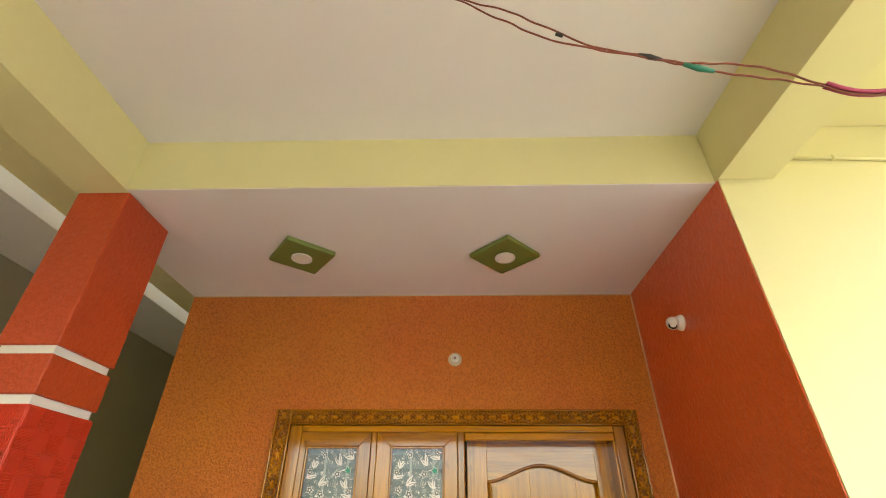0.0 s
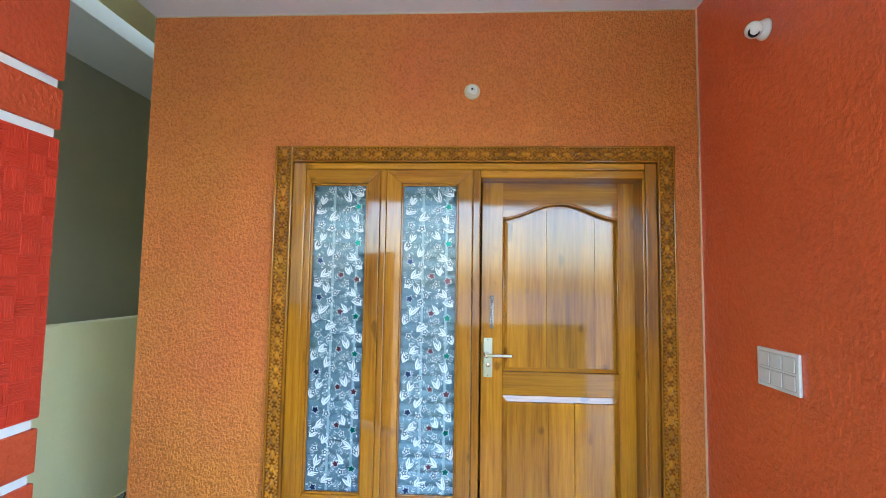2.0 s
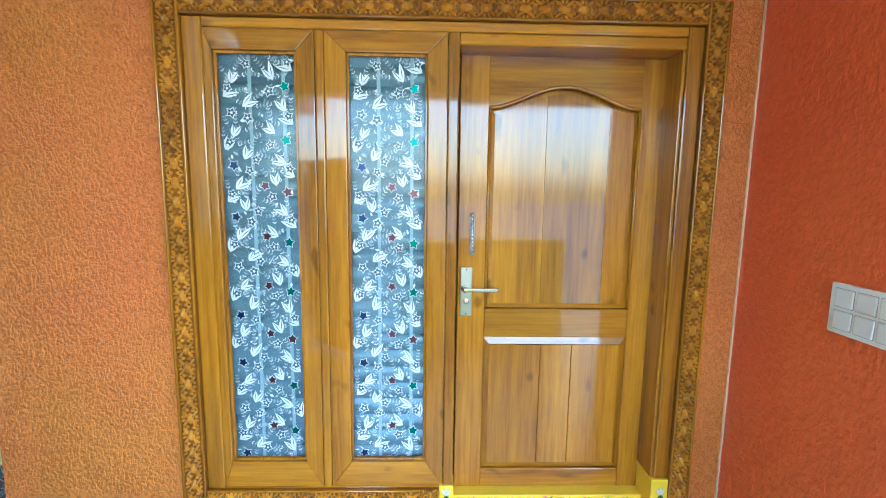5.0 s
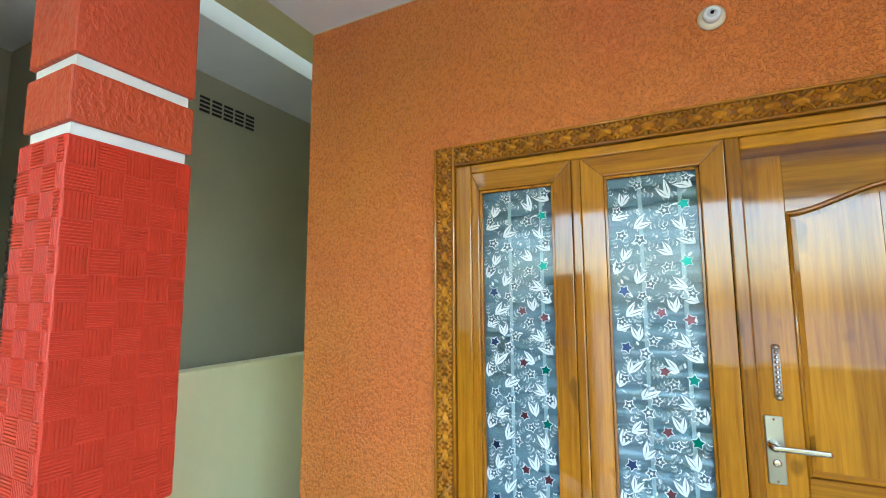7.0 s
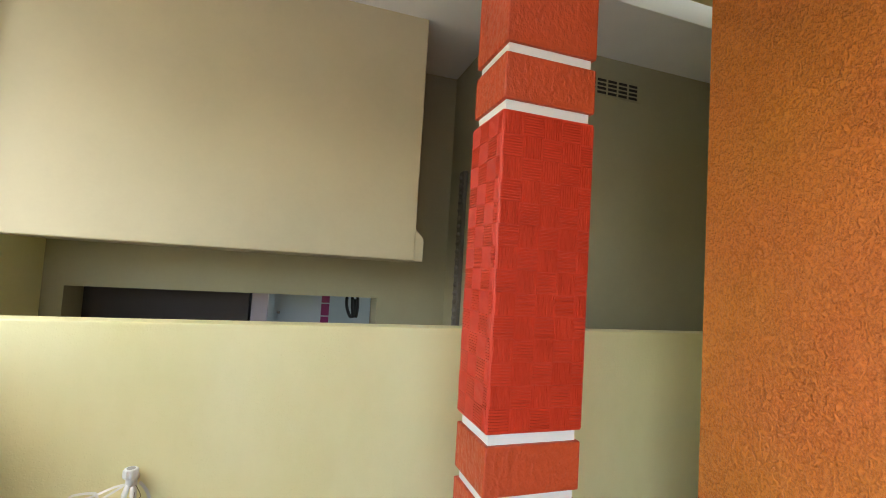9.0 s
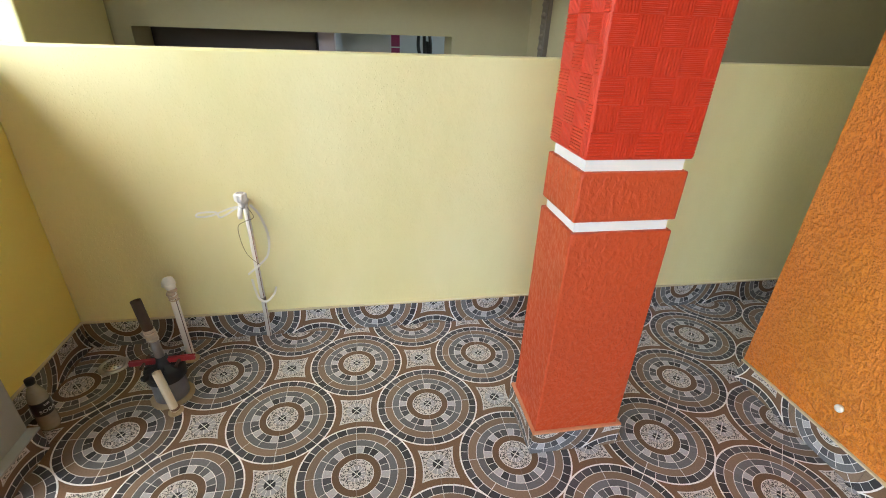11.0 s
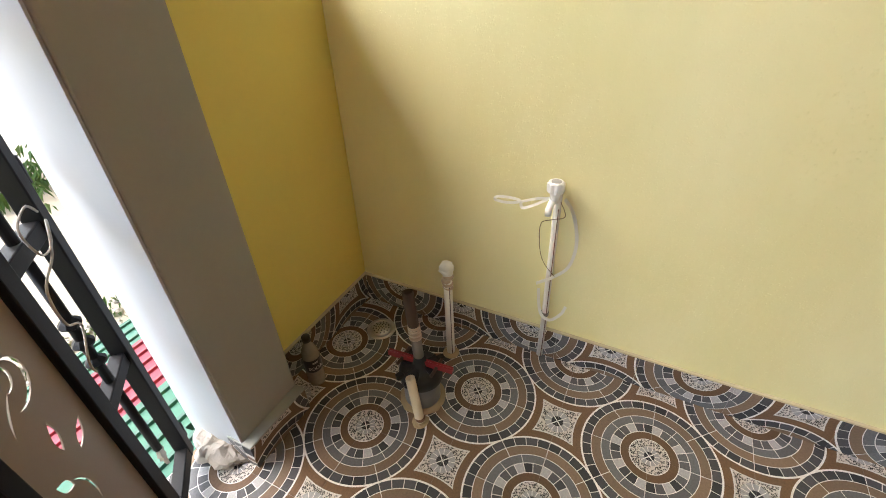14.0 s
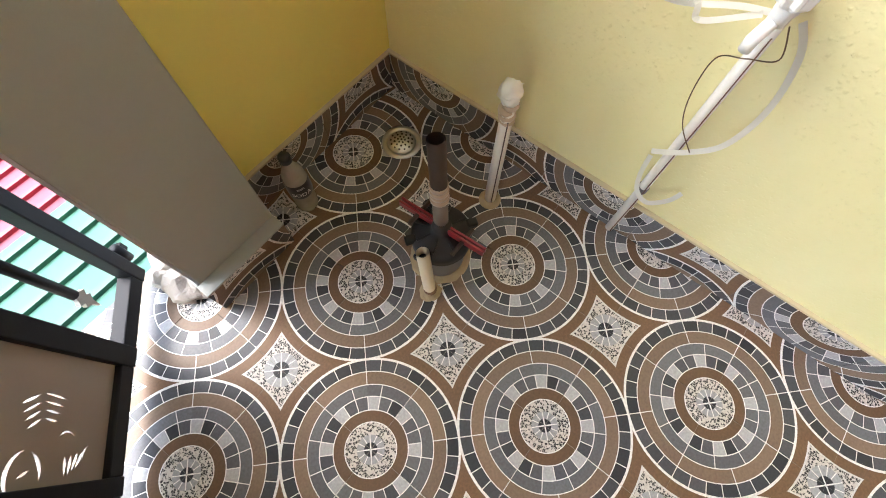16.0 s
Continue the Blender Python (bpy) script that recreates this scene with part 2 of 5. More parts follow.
M_TEAK_V = varnished_wood("teak_upright", (0.47, 0.2, 0.0), (0.18, 0.056, 0.0), 2, coat_rough=0.06)
M_TEAK_H = varnished_wood("teak_level", (0.47, 0.2, 0.0), (0.18, 0.056, 0.0), 0, coat_rough=0.06)
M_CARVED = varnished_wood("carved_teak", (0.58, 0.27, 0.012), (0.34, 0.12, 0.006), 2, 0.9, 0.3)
# darker copy of the carved teak: shade between the carvings, put into the colour
M_CARVED_SHADED = varnished_wood("carved_teak_shaded_ground", (0.27, 0.1, 0.004), (0.14, 0.048, 0.002), 2, 0.5, 0.45)
M_BLACK = paint("black_enamel", (0.01, 0.01, 0.012), 0.3, 0.5, 80, 0.08, 0.2)
M_SAND = paint("sandy_ground", (0.4, 0.35, 0.28), 0.25, 0.95, 8, 0.4, depth=0.02)

# ---- mesh helpers ----


def mesh_object(name, bm, material, smooth=False):
    me = bpy.data.meshes.new(name)
    bmesh.ops.recalc_face_normals(bm, faces=bm.faces)
    bm.to_mesh(me)
    bm.free()
    if smooth:
        for poly in me.polygons:
            poly.use_smooth = True
    for m in (material if isinstance(material, (list, tuple)) else (material,)):
        me.materials.append(m)
    return new(name, me)


def part(name, bm, material, parent=None, label="", smooth=False):
    ob = mesh_object(name, bm, material, smooth)
    if parent is not None:
        ob.parent = parent
    if label:
        tagged(ob, label)
    return ob


def structure(name, bm, material, label, category, smooth=False):
    return tagged(mesh_object(name, bm, material, smooth), label, category, kind="structure")


def thing(name, label, category, at=(0, 0, 0), group="", kind=""):
    ob = new(name)
    ob.location = at
    ob.empty_display_size = 0.05
    return tagged(ob, label, category, group, kind)


def add_box(bm, x0, x1, y0, y1, z0, z1, bevel=0.0):
    made = bmesh.ops.create_cube(bm, size=1.0, matrix=Matrix.LocRotScale(((x0 + x1) / 2, (y0 + y1) / 2, (z0 + z1) / 2), None, (x1 - x0, y1 - y0, z1 - z0)))
    if bevel:
        edges = list({e for v in made["verts"] for e in v.link_edges})
        bmesh.ops.bevel(bm, geom=edges, offset=bevel, segments=1 if bevel < 0.002 else 2, affect="EDGES", profile=0.5)


def box(x0, x1, y0, y1, z0, z1, bevel=0.0):
    bm = bmesh.new()
    add_box(bm, x0, x1, y0, y1, z0, z1, bevel)
    return bm


def add_prism(bm, outline, depth, m=None):
    """A closed outline in the xz plane, given a depth along +y, placed by m."""
    m = m or Matrix()
    front = [bm.verts.new(m @ Vector((x, 0, z))) for x, z in outline]
    back = [bm.verts.new(m @ Vector((x, depth, z))) for x, z in outline]
    n = len(outline)
    bm.faces.new(front)
    bm.faces.new(back[::-1])
    for i in range(n):
        bm.faces.new((front[i], back[i], back[(i + 1) % n], front[(i + 1) % n]))


def add_tube(bm, points, radius, sides=10, closed_ends=True):
    pts = [Vector(p) for p in points]
    radii = radius if hasattr(radius, "__len__") else [radius] * len(pts)
    rings, ref = [], None
    for i, p in enumerate(pts):
        d = (pts[min(i + 1, len(pts) - 1)] - pts[max(i - 1, 0)]).normalized()
        if ref is None:
            ref = d.orthogonal().normalized()
        ref = (ref - d * ref.dot(d)).normalized()
        side = d.cross(ref)
        rings.append([bm.verts.new(p + radii[i] * (math.cos(2 * math.pi * k / sides) * ref + math.sin(2 * math.pi * k / sides) * side)) for k in range(sides)])
    for a, b in zip(rings, rings[1:]):
        for k in range(sides):
            bm.faces.new((a[k], a[(k + 1) % sides], b[(k + 1) % sides], b[k]))
    if closed_ends:
        bm.faces.new(rings[0][::-1])
        bm.faces.new(rings[-1])


def add_lathe(bm, profile, sides=24, m=None):
    """Turns (radius, height) pairs round z."""
    m = m or Matrix()
    rings = []
    for r, z in profile:
        rings.append([bm.verts.new(m @ Vector((r * math.cos(2 * math.pi * k / sides), r * math.sin(2 * math.pi * k / sides), z))) for k in range(sides)])
    for a, b in zip(rings, rings[1:]):
        for k in range(sides):
            bm.faces.new((a[k], a[(k + 1) % sides], b[(k + 1) % sides], b[k]))
    bm.faces.new(rings[0][::-1])
    bm.faces.new(rings[-1])


def smooth_path(points, steps=8):
    """Points on a smooth curve through the given ones."""
    pts = [Vector(p) for p in points]
    out = []
    for i in range(len(pts) - 1):
        a, b, c, d = pts[max(i - 1, 0)], pts[i], pts[i + 1], pts[min(i + 2, len(pts) - 1)]
        for s in range(steps):
            t = s / steps
            out.append(0.5 * ((2 * b) + (c - a) * t + (2 * a - 5 * b + 4 * c - d) * t * t + (3 * b - a - 3 * c + d) * t ** 3))
    return out + [pts[-1]]

# ---- large structure ----
WALL_Y, RIGHT_X, EDGE_X = 2.705, 1.144, -1.825      # door wall, red side wall, free edge of the door wall
PARAPET_X, PARAPET_Z, FRONT_Y = -2.437, 1.35, -0.385
CEIL_Z, UPPER_Z, BEAM_Y = 3.11, 3.41, 1.56
DOOR = (-1.0, 0.915, 0.40, 2.275)                  # joinery inside the carved border

ground = structure("ground", box(-60, 60, -80, 40, -0.6, -0.5), M_SAND, "pale sandy earth outside the porch", "ground")
structure("floor", box(-2.6, 3.2, -0.474, 6.0, -0.5, -0.0022), M_GROUT, "cement bed under the mosaic tiles of the porch", "floor")

# door wall, with the doorway and the windows cut through it
bm = bmesh.new()
wx0, wx1, wz0, wz1 = -1.03, 0.94, 0.38, 2.31
add_box(bm, EDGE_X, wx0, WALL_Y, WALL_Y + 0.23, 0, CEIL_Z + 0.1)
add_box(bm, wx1, RIGHT_X + 0.2, WALL_Y, WALL_Y + 0.23, 0, CEIL_Z + 0.1)
add_box(bm, wx0, wx1, WALL_Y, WALL_Y + 0.23, wz1, CEIL_Z + 0.1)
add_box(bm, wx0, -0.06, WALL_Y, WALL_Y + 0.23, 0, wz0)
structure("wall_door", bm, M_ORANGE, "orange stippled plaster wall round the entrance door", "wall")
structure("wall_house_side", box(EDGE_X + 0.003, EDGE_X + 0.23, WALL_Y + 0.23, 6.0, 0, CEIL_Z + 0.1), M_CREAM, "pale yellow side wall of the house along the passage", "wall")
structure("wall_side_red", box(RIGHT_X, RIGHT_X + 0.23, BEAM_Y - 0.02, WALL_Y, 0, CEIL_Z), M_RED, "red-orange painted side wall of the porch recess", "wall")
structure("wall_front_cream", box(RIGHT_X + 0.004, 4.5, BEAM_Y - 0.026, BEAM_Y + 0.2, 0, 4.2), M_CREAM, "pale yellow house front beside the porch", "wall")
structure("wall_parapet", box(PARAPET_X - 0.12, PARAPET_X, FRONT_Y, 6.0, -0.5, PARAPET_Z, 0.006), M_YELLOW, "cream yellow parapet wall with a rough plaster face", "wall")
structure("wall_front_yellow", box(PARAPET_X - 0.12, -1.826, FRONT_Y - 0.14, FRONT_Y, -0.5, PARAPET_Z), M_YELLOW2, "bright yellow front wall beside the gate pillar", "wall")
# never in view: added across the passage to stop daylight from its far end
structure("wall_passage_end", box(-3.9, EDGE_X + 0.2, 6.0, 6.2, -0.5, 3.6), M_CREAM, "unseen pale wall added to keep light out of the side passage", "wall")
structure("wall_room_back", box(-1.6, 1.37, 4.2, 4.4, 0, 3.2), M_CREAM, "plain wall of the room behind the door", "wall")
structure("gate_pillar", box(-1.826, -1.584, -0.54, -0.268, 0, 1.34, 0.006), M_GREYPILLAR, "grey-brown painted gate pillar", "pillar")
# roof
structure("ceiling_recess", box(-1.825, RIGHT_X + 0.2, BEAM_Y, WALL_Y + 0.4, CEIL_Z, CEIL_Z + 0.1), M_CEIL, "lilac-white ceiling over the door recess", "ceiling")
structure("ceiling_porch", box(-1.566, RIGHT_X + 0.02, -0.9, BEAM_Y, UPPER_Z, UPPER_Z + 0.12), M_CEIL, "lilac-white coffered porch ceiling", "ceiling")
structure("beam_cross", box(-1.566, RIGHT_X, BEAM_Y - 0.004, BEAM_Y + 0.25, CEIL_Z + 0.004, UPPER_Z, 0), M_CREAM, "pale yellow beam across the porch", "beam")
structure("beam_outer", box(-1.817, -1.565, -0.9, BEAM_Y + 0.36, CEIL_Z - 0.002, UPPER_Z + 0.1, 0), M_CREAM, "pale yellow beam over the red pillar", "beam")
structure("beam_inner", box(RIGHT_X + 0.001, RIGHT_X + 0.245, -0.9, BEAM_Y - 0.03, CEIL_Z, UPPER_Z + 0.1, 0), M_CREAM, "pale yellow beam along the open side", "beam")
structure("eave_slab", box(-2.28, -1.826, -0.9, 6.2, 3.29, 3.42), M_YELLOW, "olive yellow underside of the eave", "eave")
structure("ceiling_side_bay", box(1.392, 2.75, -0.9, BEAM_Y - 0.03, UPPER_Z + 0.02, UPPER_Z + 0.13), M_CREAM, "pale yellow ceiling beside the porch beam", "ceiling")
# unseen slab, its overhang added to cut skylight on the cream front
structure("house_shade_roof", box(1.37, 4.5, -0.5, 6.2, 4.2, 4.35), M_CREAM, "unseen roof slab added to shade the house front", "roof")
structure("wall_house_far", box(4.3, 4.5, BEAM_Y + 0.2, 6.2, 0, 4.2), M_CREAM, "side wall of the house", "wall")
structure("wall_house_back", box(-1.6, 4.5, 6.0, 6.2, 0, 4.2), M_CREAM, "back wall of the house", "wall")
structure("wall_room_side", box(1.2, 1.37, WALL_Y + 0.23, 4.4, 0, 3.5), M_CREAM, "side wall of the room behind the door", "wall")
# reaches past the eave, out of sight, to dim the gap between the houses
structure("roof_slab", box(-2.36, 1.45, -0.9, 6.2, 3.54, 3.66), M_CREAM, "roof slab over porch and house", "roof")

structure("wall_front_low", box(-0.5, 1.45, FRONT_Y - 0.16, FRONT_Y - 0.02, -0.5, 1.12, 0.006), M_YELLOW2, "low yellow front wall beside the gateway", "wall")
# out of view; the length beyond the porch is added to block sky
structure("beam_front", box(-2.28, 2.75, -1.1, -0.9, 2.72, 3.66), M_CREAM, "pale yellow front beam, unseen, carried right to shade the house front", "beam")


# ---- more materials ----


def plain(name, colour, rough=0.4, metal=0.0, grain=120.0, vary=0.1, coat=0.0, relief=0.06):
    return paint(name, colour, vary, rough, grain, relief, 0.5, 0.002, metal, coat)


M_CHROME = plain("brushed_chrome", (0.62, 0.6, 0.56), 0.22, 1.0)
M_SATIN = plain("antique_brass_plate", (0.4, 0.385, 0.32), 0.3, 1.0)
M_PVC = plain("white_pvc", (0.72, 0.69, 0.64), 0.4, vary=0.2)
M_PVC_CREAM = plain("cream_pvc", (0.66, 0.58, 0.42), 0.4, vary=0.2)
M_SWITCH = plain("white_plastic", (0.8, 0.8, 0.78), 0.3)
M_DARKLENS = plain("black_lens", (0.01, 0.01, 0.012), 0.12)
M_GREEN = plain("olive_green_board", (0.16, 0.21, 0.045), 0.5)
M_LAMP = plain("white_lamp_cover", (0.85, 0.83, 0.8), 0.35)
M_REDWIRE = plain("red_brown_wire", (0.22, 0.05, 0.028), 0.45, vary=0.5, grain=40)
M_PINKWIRE = plain("magenta_wire", (0.42, 0.05, 0.13), 0.45)
M_GREENTAPE = plain("green_tape", (0.015, 0.19, 0.12), 0.4)
M_BLACKTAPE = plain("black_tape", (0.02, 0.018, 0.016), 0.45)
M_BLACKPLASTIC = plain("dusty_black_plastic", (0.009, 0.009, 0.01), 0.6, vary=0.5, grain=30)
M_REDBAR = plain("dark_red_enamel", (0.26, 0.014, 0.022), 0.35, vary=0.3)
M_RUST = plain("rusty_steel_pipe", (0.06, 0.036, 0.025), 0.6, 0.2, 60, 0.6, relief=0.3)
M_TAPEBROWN = plain("dirty_packing_tape", (0.46, 0.36, 0.27), 0.35, vary=0.3, grain=50)
M_CASING = plain("grey_casing_pipe", (0.2, 0.21, 0.23), 0.35, vary=0.4, grain=25)
M_SANDSTAIN = plain("wet_sand", (0.42, 0.33, 0.2), 0.9, vary=0.4, grain=60, relief=0.5)
M_STEEL = plain("stainless_steel", (0.6, 0.58, 0.54), 0.28, 1.0)
M_HOLE = plain("drain_hole", (0.012, 0.011, 0.01), 0.8)
M_STRAP = plain("white_packing_strap", (0.74, 0.72, 0.66), 0.4)
M_THINWIRE = plain("dark_binding_wire", (0.1, 0.055, 0.02), 0.5)
M_CEMENT = paint("broken_cement", (0.4, 0.37, 0.33), 0.35, 0.95, 45, 0.9, depth=0.01)
M_MORTAR = paint("cream_mortar_line", (0.6, 0.52, 0.33), 0.25, 0.8, 60, 0.4)
M_GRANITE = plain("black_granite", (0.012, 0.013, 0.017), 0.12, vary=0.4, grain=300)
M_YELLOWPAINT = plain("yellow_enamel", (0.82, 0.56, 0.012), 0.35, vary=0.12, grain=30)
M_FWHITE = plain("white_folk_paint", (0.8, 0.76, 0.74), 0.4)
M_FBLUE = plain("blue_folk_paint", (0.06, 0.22, 0.4), 0.4)
M_FPINK = plain("pink_folk_paint", (0.6, 0.2, 0.22), 0.4)
M_FGREEN = plain("dark_green_folk_paint", (0.03, 0.06, 0.02), 0.45)
M_GATEPANEL = plain("taupe_sheet_steel", (0.29, 0.235, 0.2), 0.4, vary=0.1)
M_SILVER = plain("silver_paint", (0.36, 0.33, 0.29), 0.4, 0.6, vary=0.4)
M_BLIND = plain("slate_blue_blind", (0.145, 0.22, 0.26), 0.34, 0.1, 6, 0.12, 0.4)
M_FOILSLATE = plain("slate_star_centre", (0.07, 0.11, 0.135), 0.3)
M_CORD = plain("pale_blind_cord", (0.36, 0.46, 0.5), 0.4)
M_FOIL = plain("white_foil_print", (0.8, 0.84, 0.85), 0.34, 0.0)
M_FOILDIM = plain("etched_outline_print", (0.42, 0.5, 0.53), 0.34, 0.0)
M_FOILGREEN = plain("green_foil_print", (0.02, 0.2, 0.15), 0.25, 0.5)
M_FOILBLUE = plain("dark_blue_foil_print", (0.02, 0.04, 0.12), 0.25, 0.5)
M_FOILRED = plain("wine_foil_print", (0.14, 0.045, 0.06), 0.25, 0.5)
M_PINKSHEET = plain("pink_ribbed_sheet", (0.23, 0.036, 0.06), 0.7, vary=0.12, grain=15)
M_GREENSHEET = plain("mint_ribbed_sheet", (0.045, 0.15, 0.105), 0.7, vary=0.12, grain=15)
# darker copies of the band colours: the ribs' shaded faces, painted in
M_PINKRIB_SHADE = plain("shaded_pink_rib", (0.24, 0.01, 0.03), 0.45)
M_GREENRIB_SHADE = plain("shaded_green_rib", (0.016, 0.085, 0.055), 0.45)
M_MAGENTA = plain("magenta_tiles", (0.22, 0.01, 0.09), 0.35)
M_LEAFGREEN = plain("weed_leaf", (0.07, 0.13, 0.025), 0.6)
M_SODALABEL = plain("black_label", (0.012, 0.01, 0.012), 0.35)
M_PALEWHITE = paint("white_wash", (0.45, 0.48, 0.52), 0.06, 0.6, 40, 0.12)


def clear(name, tint, rough=0.03, ior=1.45):
    g = Graph(name)
    g.bsdf.inputs["Transmission Weight"].default_value = 1.0
    g.bsdf.inputs["IOR"].default_value = ior
    return g.done(tint, rough)


M_GLASS = clear("window_glass", (0.93, 0.97, 0.98), ior=1.3)
g = Graph("scuffed_clear_plastic")
g.bsdf.inputs["Transmission Weight"].default_value, g.bsdf.inputs["IOR"].default_value = 0.55, 1.25
g.bump(g.noise(g.position(), 120, 4), 0.2, 0.002)
M_BOTTLE = g.done(g.mix(g.noise(g.position(), 45, 3), (0.5, 0.45, 0.36), (0.75, 0.7, 0.6)), 0.25)

# ---- red pillar ----
PX0, PX1, PY0, PY1 = -1.803, -1.557, 1.570, 1.903


def weave_cell(size, ribs, upright, wide=None):
    """One basket-weave square with raised ribs, facing -y, its lower left corner at the origin."""
    bm = bmesh.new()
    step = size / ribs
    wide = wide or size
    for k in range(ribs):
        a, b = k * step + step * 0.14, (k + 1) * step - step * 0.14
        c, d = a + step * 0.16, b - step * 0.16
        lo, hi = 0.0012, size - 0.0012
        if upright:
            if b > wide:
                break
            quads = [(a, lo, 0), (b, lo, 0), (b, hi, 0), (a, hi, 0)], [(c, lo, 1), (d, lo, 1), (d, hi, 1), (c, hi, 1)]
        else:
            end = wide - 0.0012
            quads = [(lo, a, 0), (end, a, 0), (end, b, 0), (lo, b, 0)], [(lo, c, 1), (end, c, 1), (end, d, 1), (lo, d, 1)]
        base, top = [[bm.verts.new((x, 0.001 - 0.0047 * up, z)) for x, z, up in q] for q in quads]
        bm.faces.new(top)
        for i in range(4):
            bm.faces.new((base[i], base[(i + 1) % 4], top[(i + 1) % 4], top[i]))
    me = bpy.data.meshes.new("weave_square")
    bmesh.ops.recalc_face_normals(bm, faces=bm.faces)
    bm.to_mesh(me)
    bm.free()
    me.materials.append(M_WEAVE)
    return me


def red_pillar():
    p = thing("porch_pillar", "square red pillar with white grooves and basket-weave tiles", "pillar")
    part("core", box(PX0 + 0.014, PX1 - 0.014, PY0 + 0.014, PY1 - 0.014, 0.0, CEIL_Z - 0.002), M_WHITE, p, "white painted grooves")
    for z0, z1, mat in ((0.0, 0.925, M_PILLAR), (0.96, 1.112, M_PILLAR), (1.147, 2.147, M_WEAVE), (2.182, 2.332, M_PILLAR), (2.367, CEIL_Z - 0.004, M_PILLAR)):
        part("block", box(PX0, PX1, PY0, PY1, z0, z1, 0.005), mat, p)
    size = 0.0705
    kinds = [weave_cell(size, 8, False), weave_cell(size, 8, True)]
    faces = ((pose(PX1, PY0 + 0.003, 1.15, 0, 0, 90), PY1 - PY0 - 0.006), (pose(PX0 + 0.003, PY0, 1.15), PX1 - PX0 - 0.006), (pose(PX1 - 0.003, PY1, 1.15, 0, 0, 180), PX1 - PX0 - 0.006))
    for m, width in faces:
        whole = int(width / size + 0.001)
        cut = [weave_cell(size, 8, False, width - whole * size), weave_cell(size, 8, True, width - whole * size)]
        for j in range(14):
            for i in range(whole + 1):
                ob = new("weave_square", (kinds if i < whole else cut)[(i + j) % 2])
                ob.parent = p
                ob.matrix_basis = m @ Matrix.Translation((i * size, 0, j * size + 0.003))
    return p


red_pillar()

# ---- neighbour's house beyond the parapet ----
NX = -3.9


def neighbour():
    h = thing("neighbour_house", "neighbour's cream plastered house with an overhanging upper front", "house")
    for y0, y1, z0, z1 in ((-6, -0.446, -0.5, 5.0), (-0.446, 1.632, 1.39, 5.0), (-0.446, 1.632, -0.5, 0.85), (1.632, 8, -0.5, 5.0)):
        part("wall", box(NX - 0.3, NX, y0, y1, z0, z1), M_NEIGHBOUR_SHADED, h)
    bm = bmesh.new()
    add_box(bm, NX + 0.003, -3.12, -0.56, 1.72, 1.69, 3.6, 0.008)
    part("overhang", bm, M_NEIGHBOUR, h, "cream overhanging upper front")
    bm = bmesh.new()
    add_prism(bm, [(0, 0), (0.055, 0), (0.055, 0.15), (0, 0.205)], 0.78, pose(1.719, 0, 1.688))
    for v in bm.verts:
        v.co = Vector((-3.121 - v.co.y, v.co.x, v.co.z))
    part("lip", bm, M_NEIGHBOUR, h, "thickened plaster lip")
    part("side_wall", box(NX + 0.003, -3.05, -0.9, -0.562, -0.5, 3.6, 0.01), M_CREAM, h, "pale projecting wall")
    part("eave", box(NX, -2.46, -6, 8, 3.3, 3.62, 0.004), M_WHITE, h, "white eave edge")
    part("roof", box(NX - 3.0, -2.48, -6, 8, 3.62, 3.75), M_CREAM, h)
    # the room seen through the long slot
    part("room_wall", box(NX - 2.6, NX - 2.5, -2, 3, -0.5, 3), M_PALEWHITE, h)
    # near-black block added in place of the darkness inside the room
    part("room_dark_block", box(NX - 1.2, NX - 0.32, -0.6, 0.66, 0.4, 2.2), plain("unlit_room_dark", (0.05, 0.04, 0.04), 0.8), h, "dark block standing for the unlit room inside")
    part("room_post", box(NX - 0.5, NX - 0.32, 0.68, 0.80, 0, 2.5, 0.005), plain("mauve_post", (0.4, 0.34, 0.38), 0.6), h)
    part("room_ceiling", box(NX - 2.6, NX - 0.3, -2, 3, 2.5, 2.6), M_PALEWHITE, h)
    for k in range(3):
        part("wall_tile", box(NX - 0.62, NX - 0.6, 1.24, 1.31, 1.06 + 0.115 * k, 1.165 + 0.115 * k), M_MAGENTA, h)
    panel = part("room_door", box(NX - 0.7, NX - 0.64, 0.84, 1.22, 0.5, 2.1), M_PALEWHITE, h)
    part("door_knob", ball((NX - 0.62, 0.88, 1.19), 0.015), M_CHROME, panel)
    for k in range(3):
        part("hung_strap", tube(smooth_path([(NX - 0.5, 1.47 + 0.03 * k, 1.5), (NX - 0.48, 1.45 + 0.05 * k, 1.3), (NX - 0.5, 1.5 + 0.02 * k, 1.18), (NX - 0.5, 1.53, 1.34)]), 0.014), M_BLACKPLASTIC, h)
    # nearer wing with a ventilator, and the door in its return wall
    part("wing_wall", box(-3.25, -3.05, 2.2, 8, -0.5, 3.6), M_NEIGHBOUR_SHADED, h)
    part("return_wall", box(NX, -3.252, 2.2, 2.4, -0.5, 3.6), M_NEIGHBOUR_SHADED, h)
    vent = part("ventilator", box(-3.05, -3.044, 2.9, 3.385, 3.005, 3.14), M_NEIGHBOUR_SHADED, h)
    for i in range(5):
        for j in range(4):
            part("slot", box(-3.046, -3.04, 2.91 + i * 0.094, 2.985 + i * 0.094, 3.018 + j * 0.031, 3.036 + j * 0.031), M_HOLE, vent)
    surround = part("door_surround", box(-3.6, -3.5, 2.17, 2.2, -0.4, 2.42, 0.004), plain("grey_carved_wood", (0.11, 0.095, 0.08), 0.6), h, "weathered carved door surround")
    for k in range(24):
        part("carving", ball((-3.55, 2.17, 0.9 + k * 0.064), 0.022), plain_carving, surround)


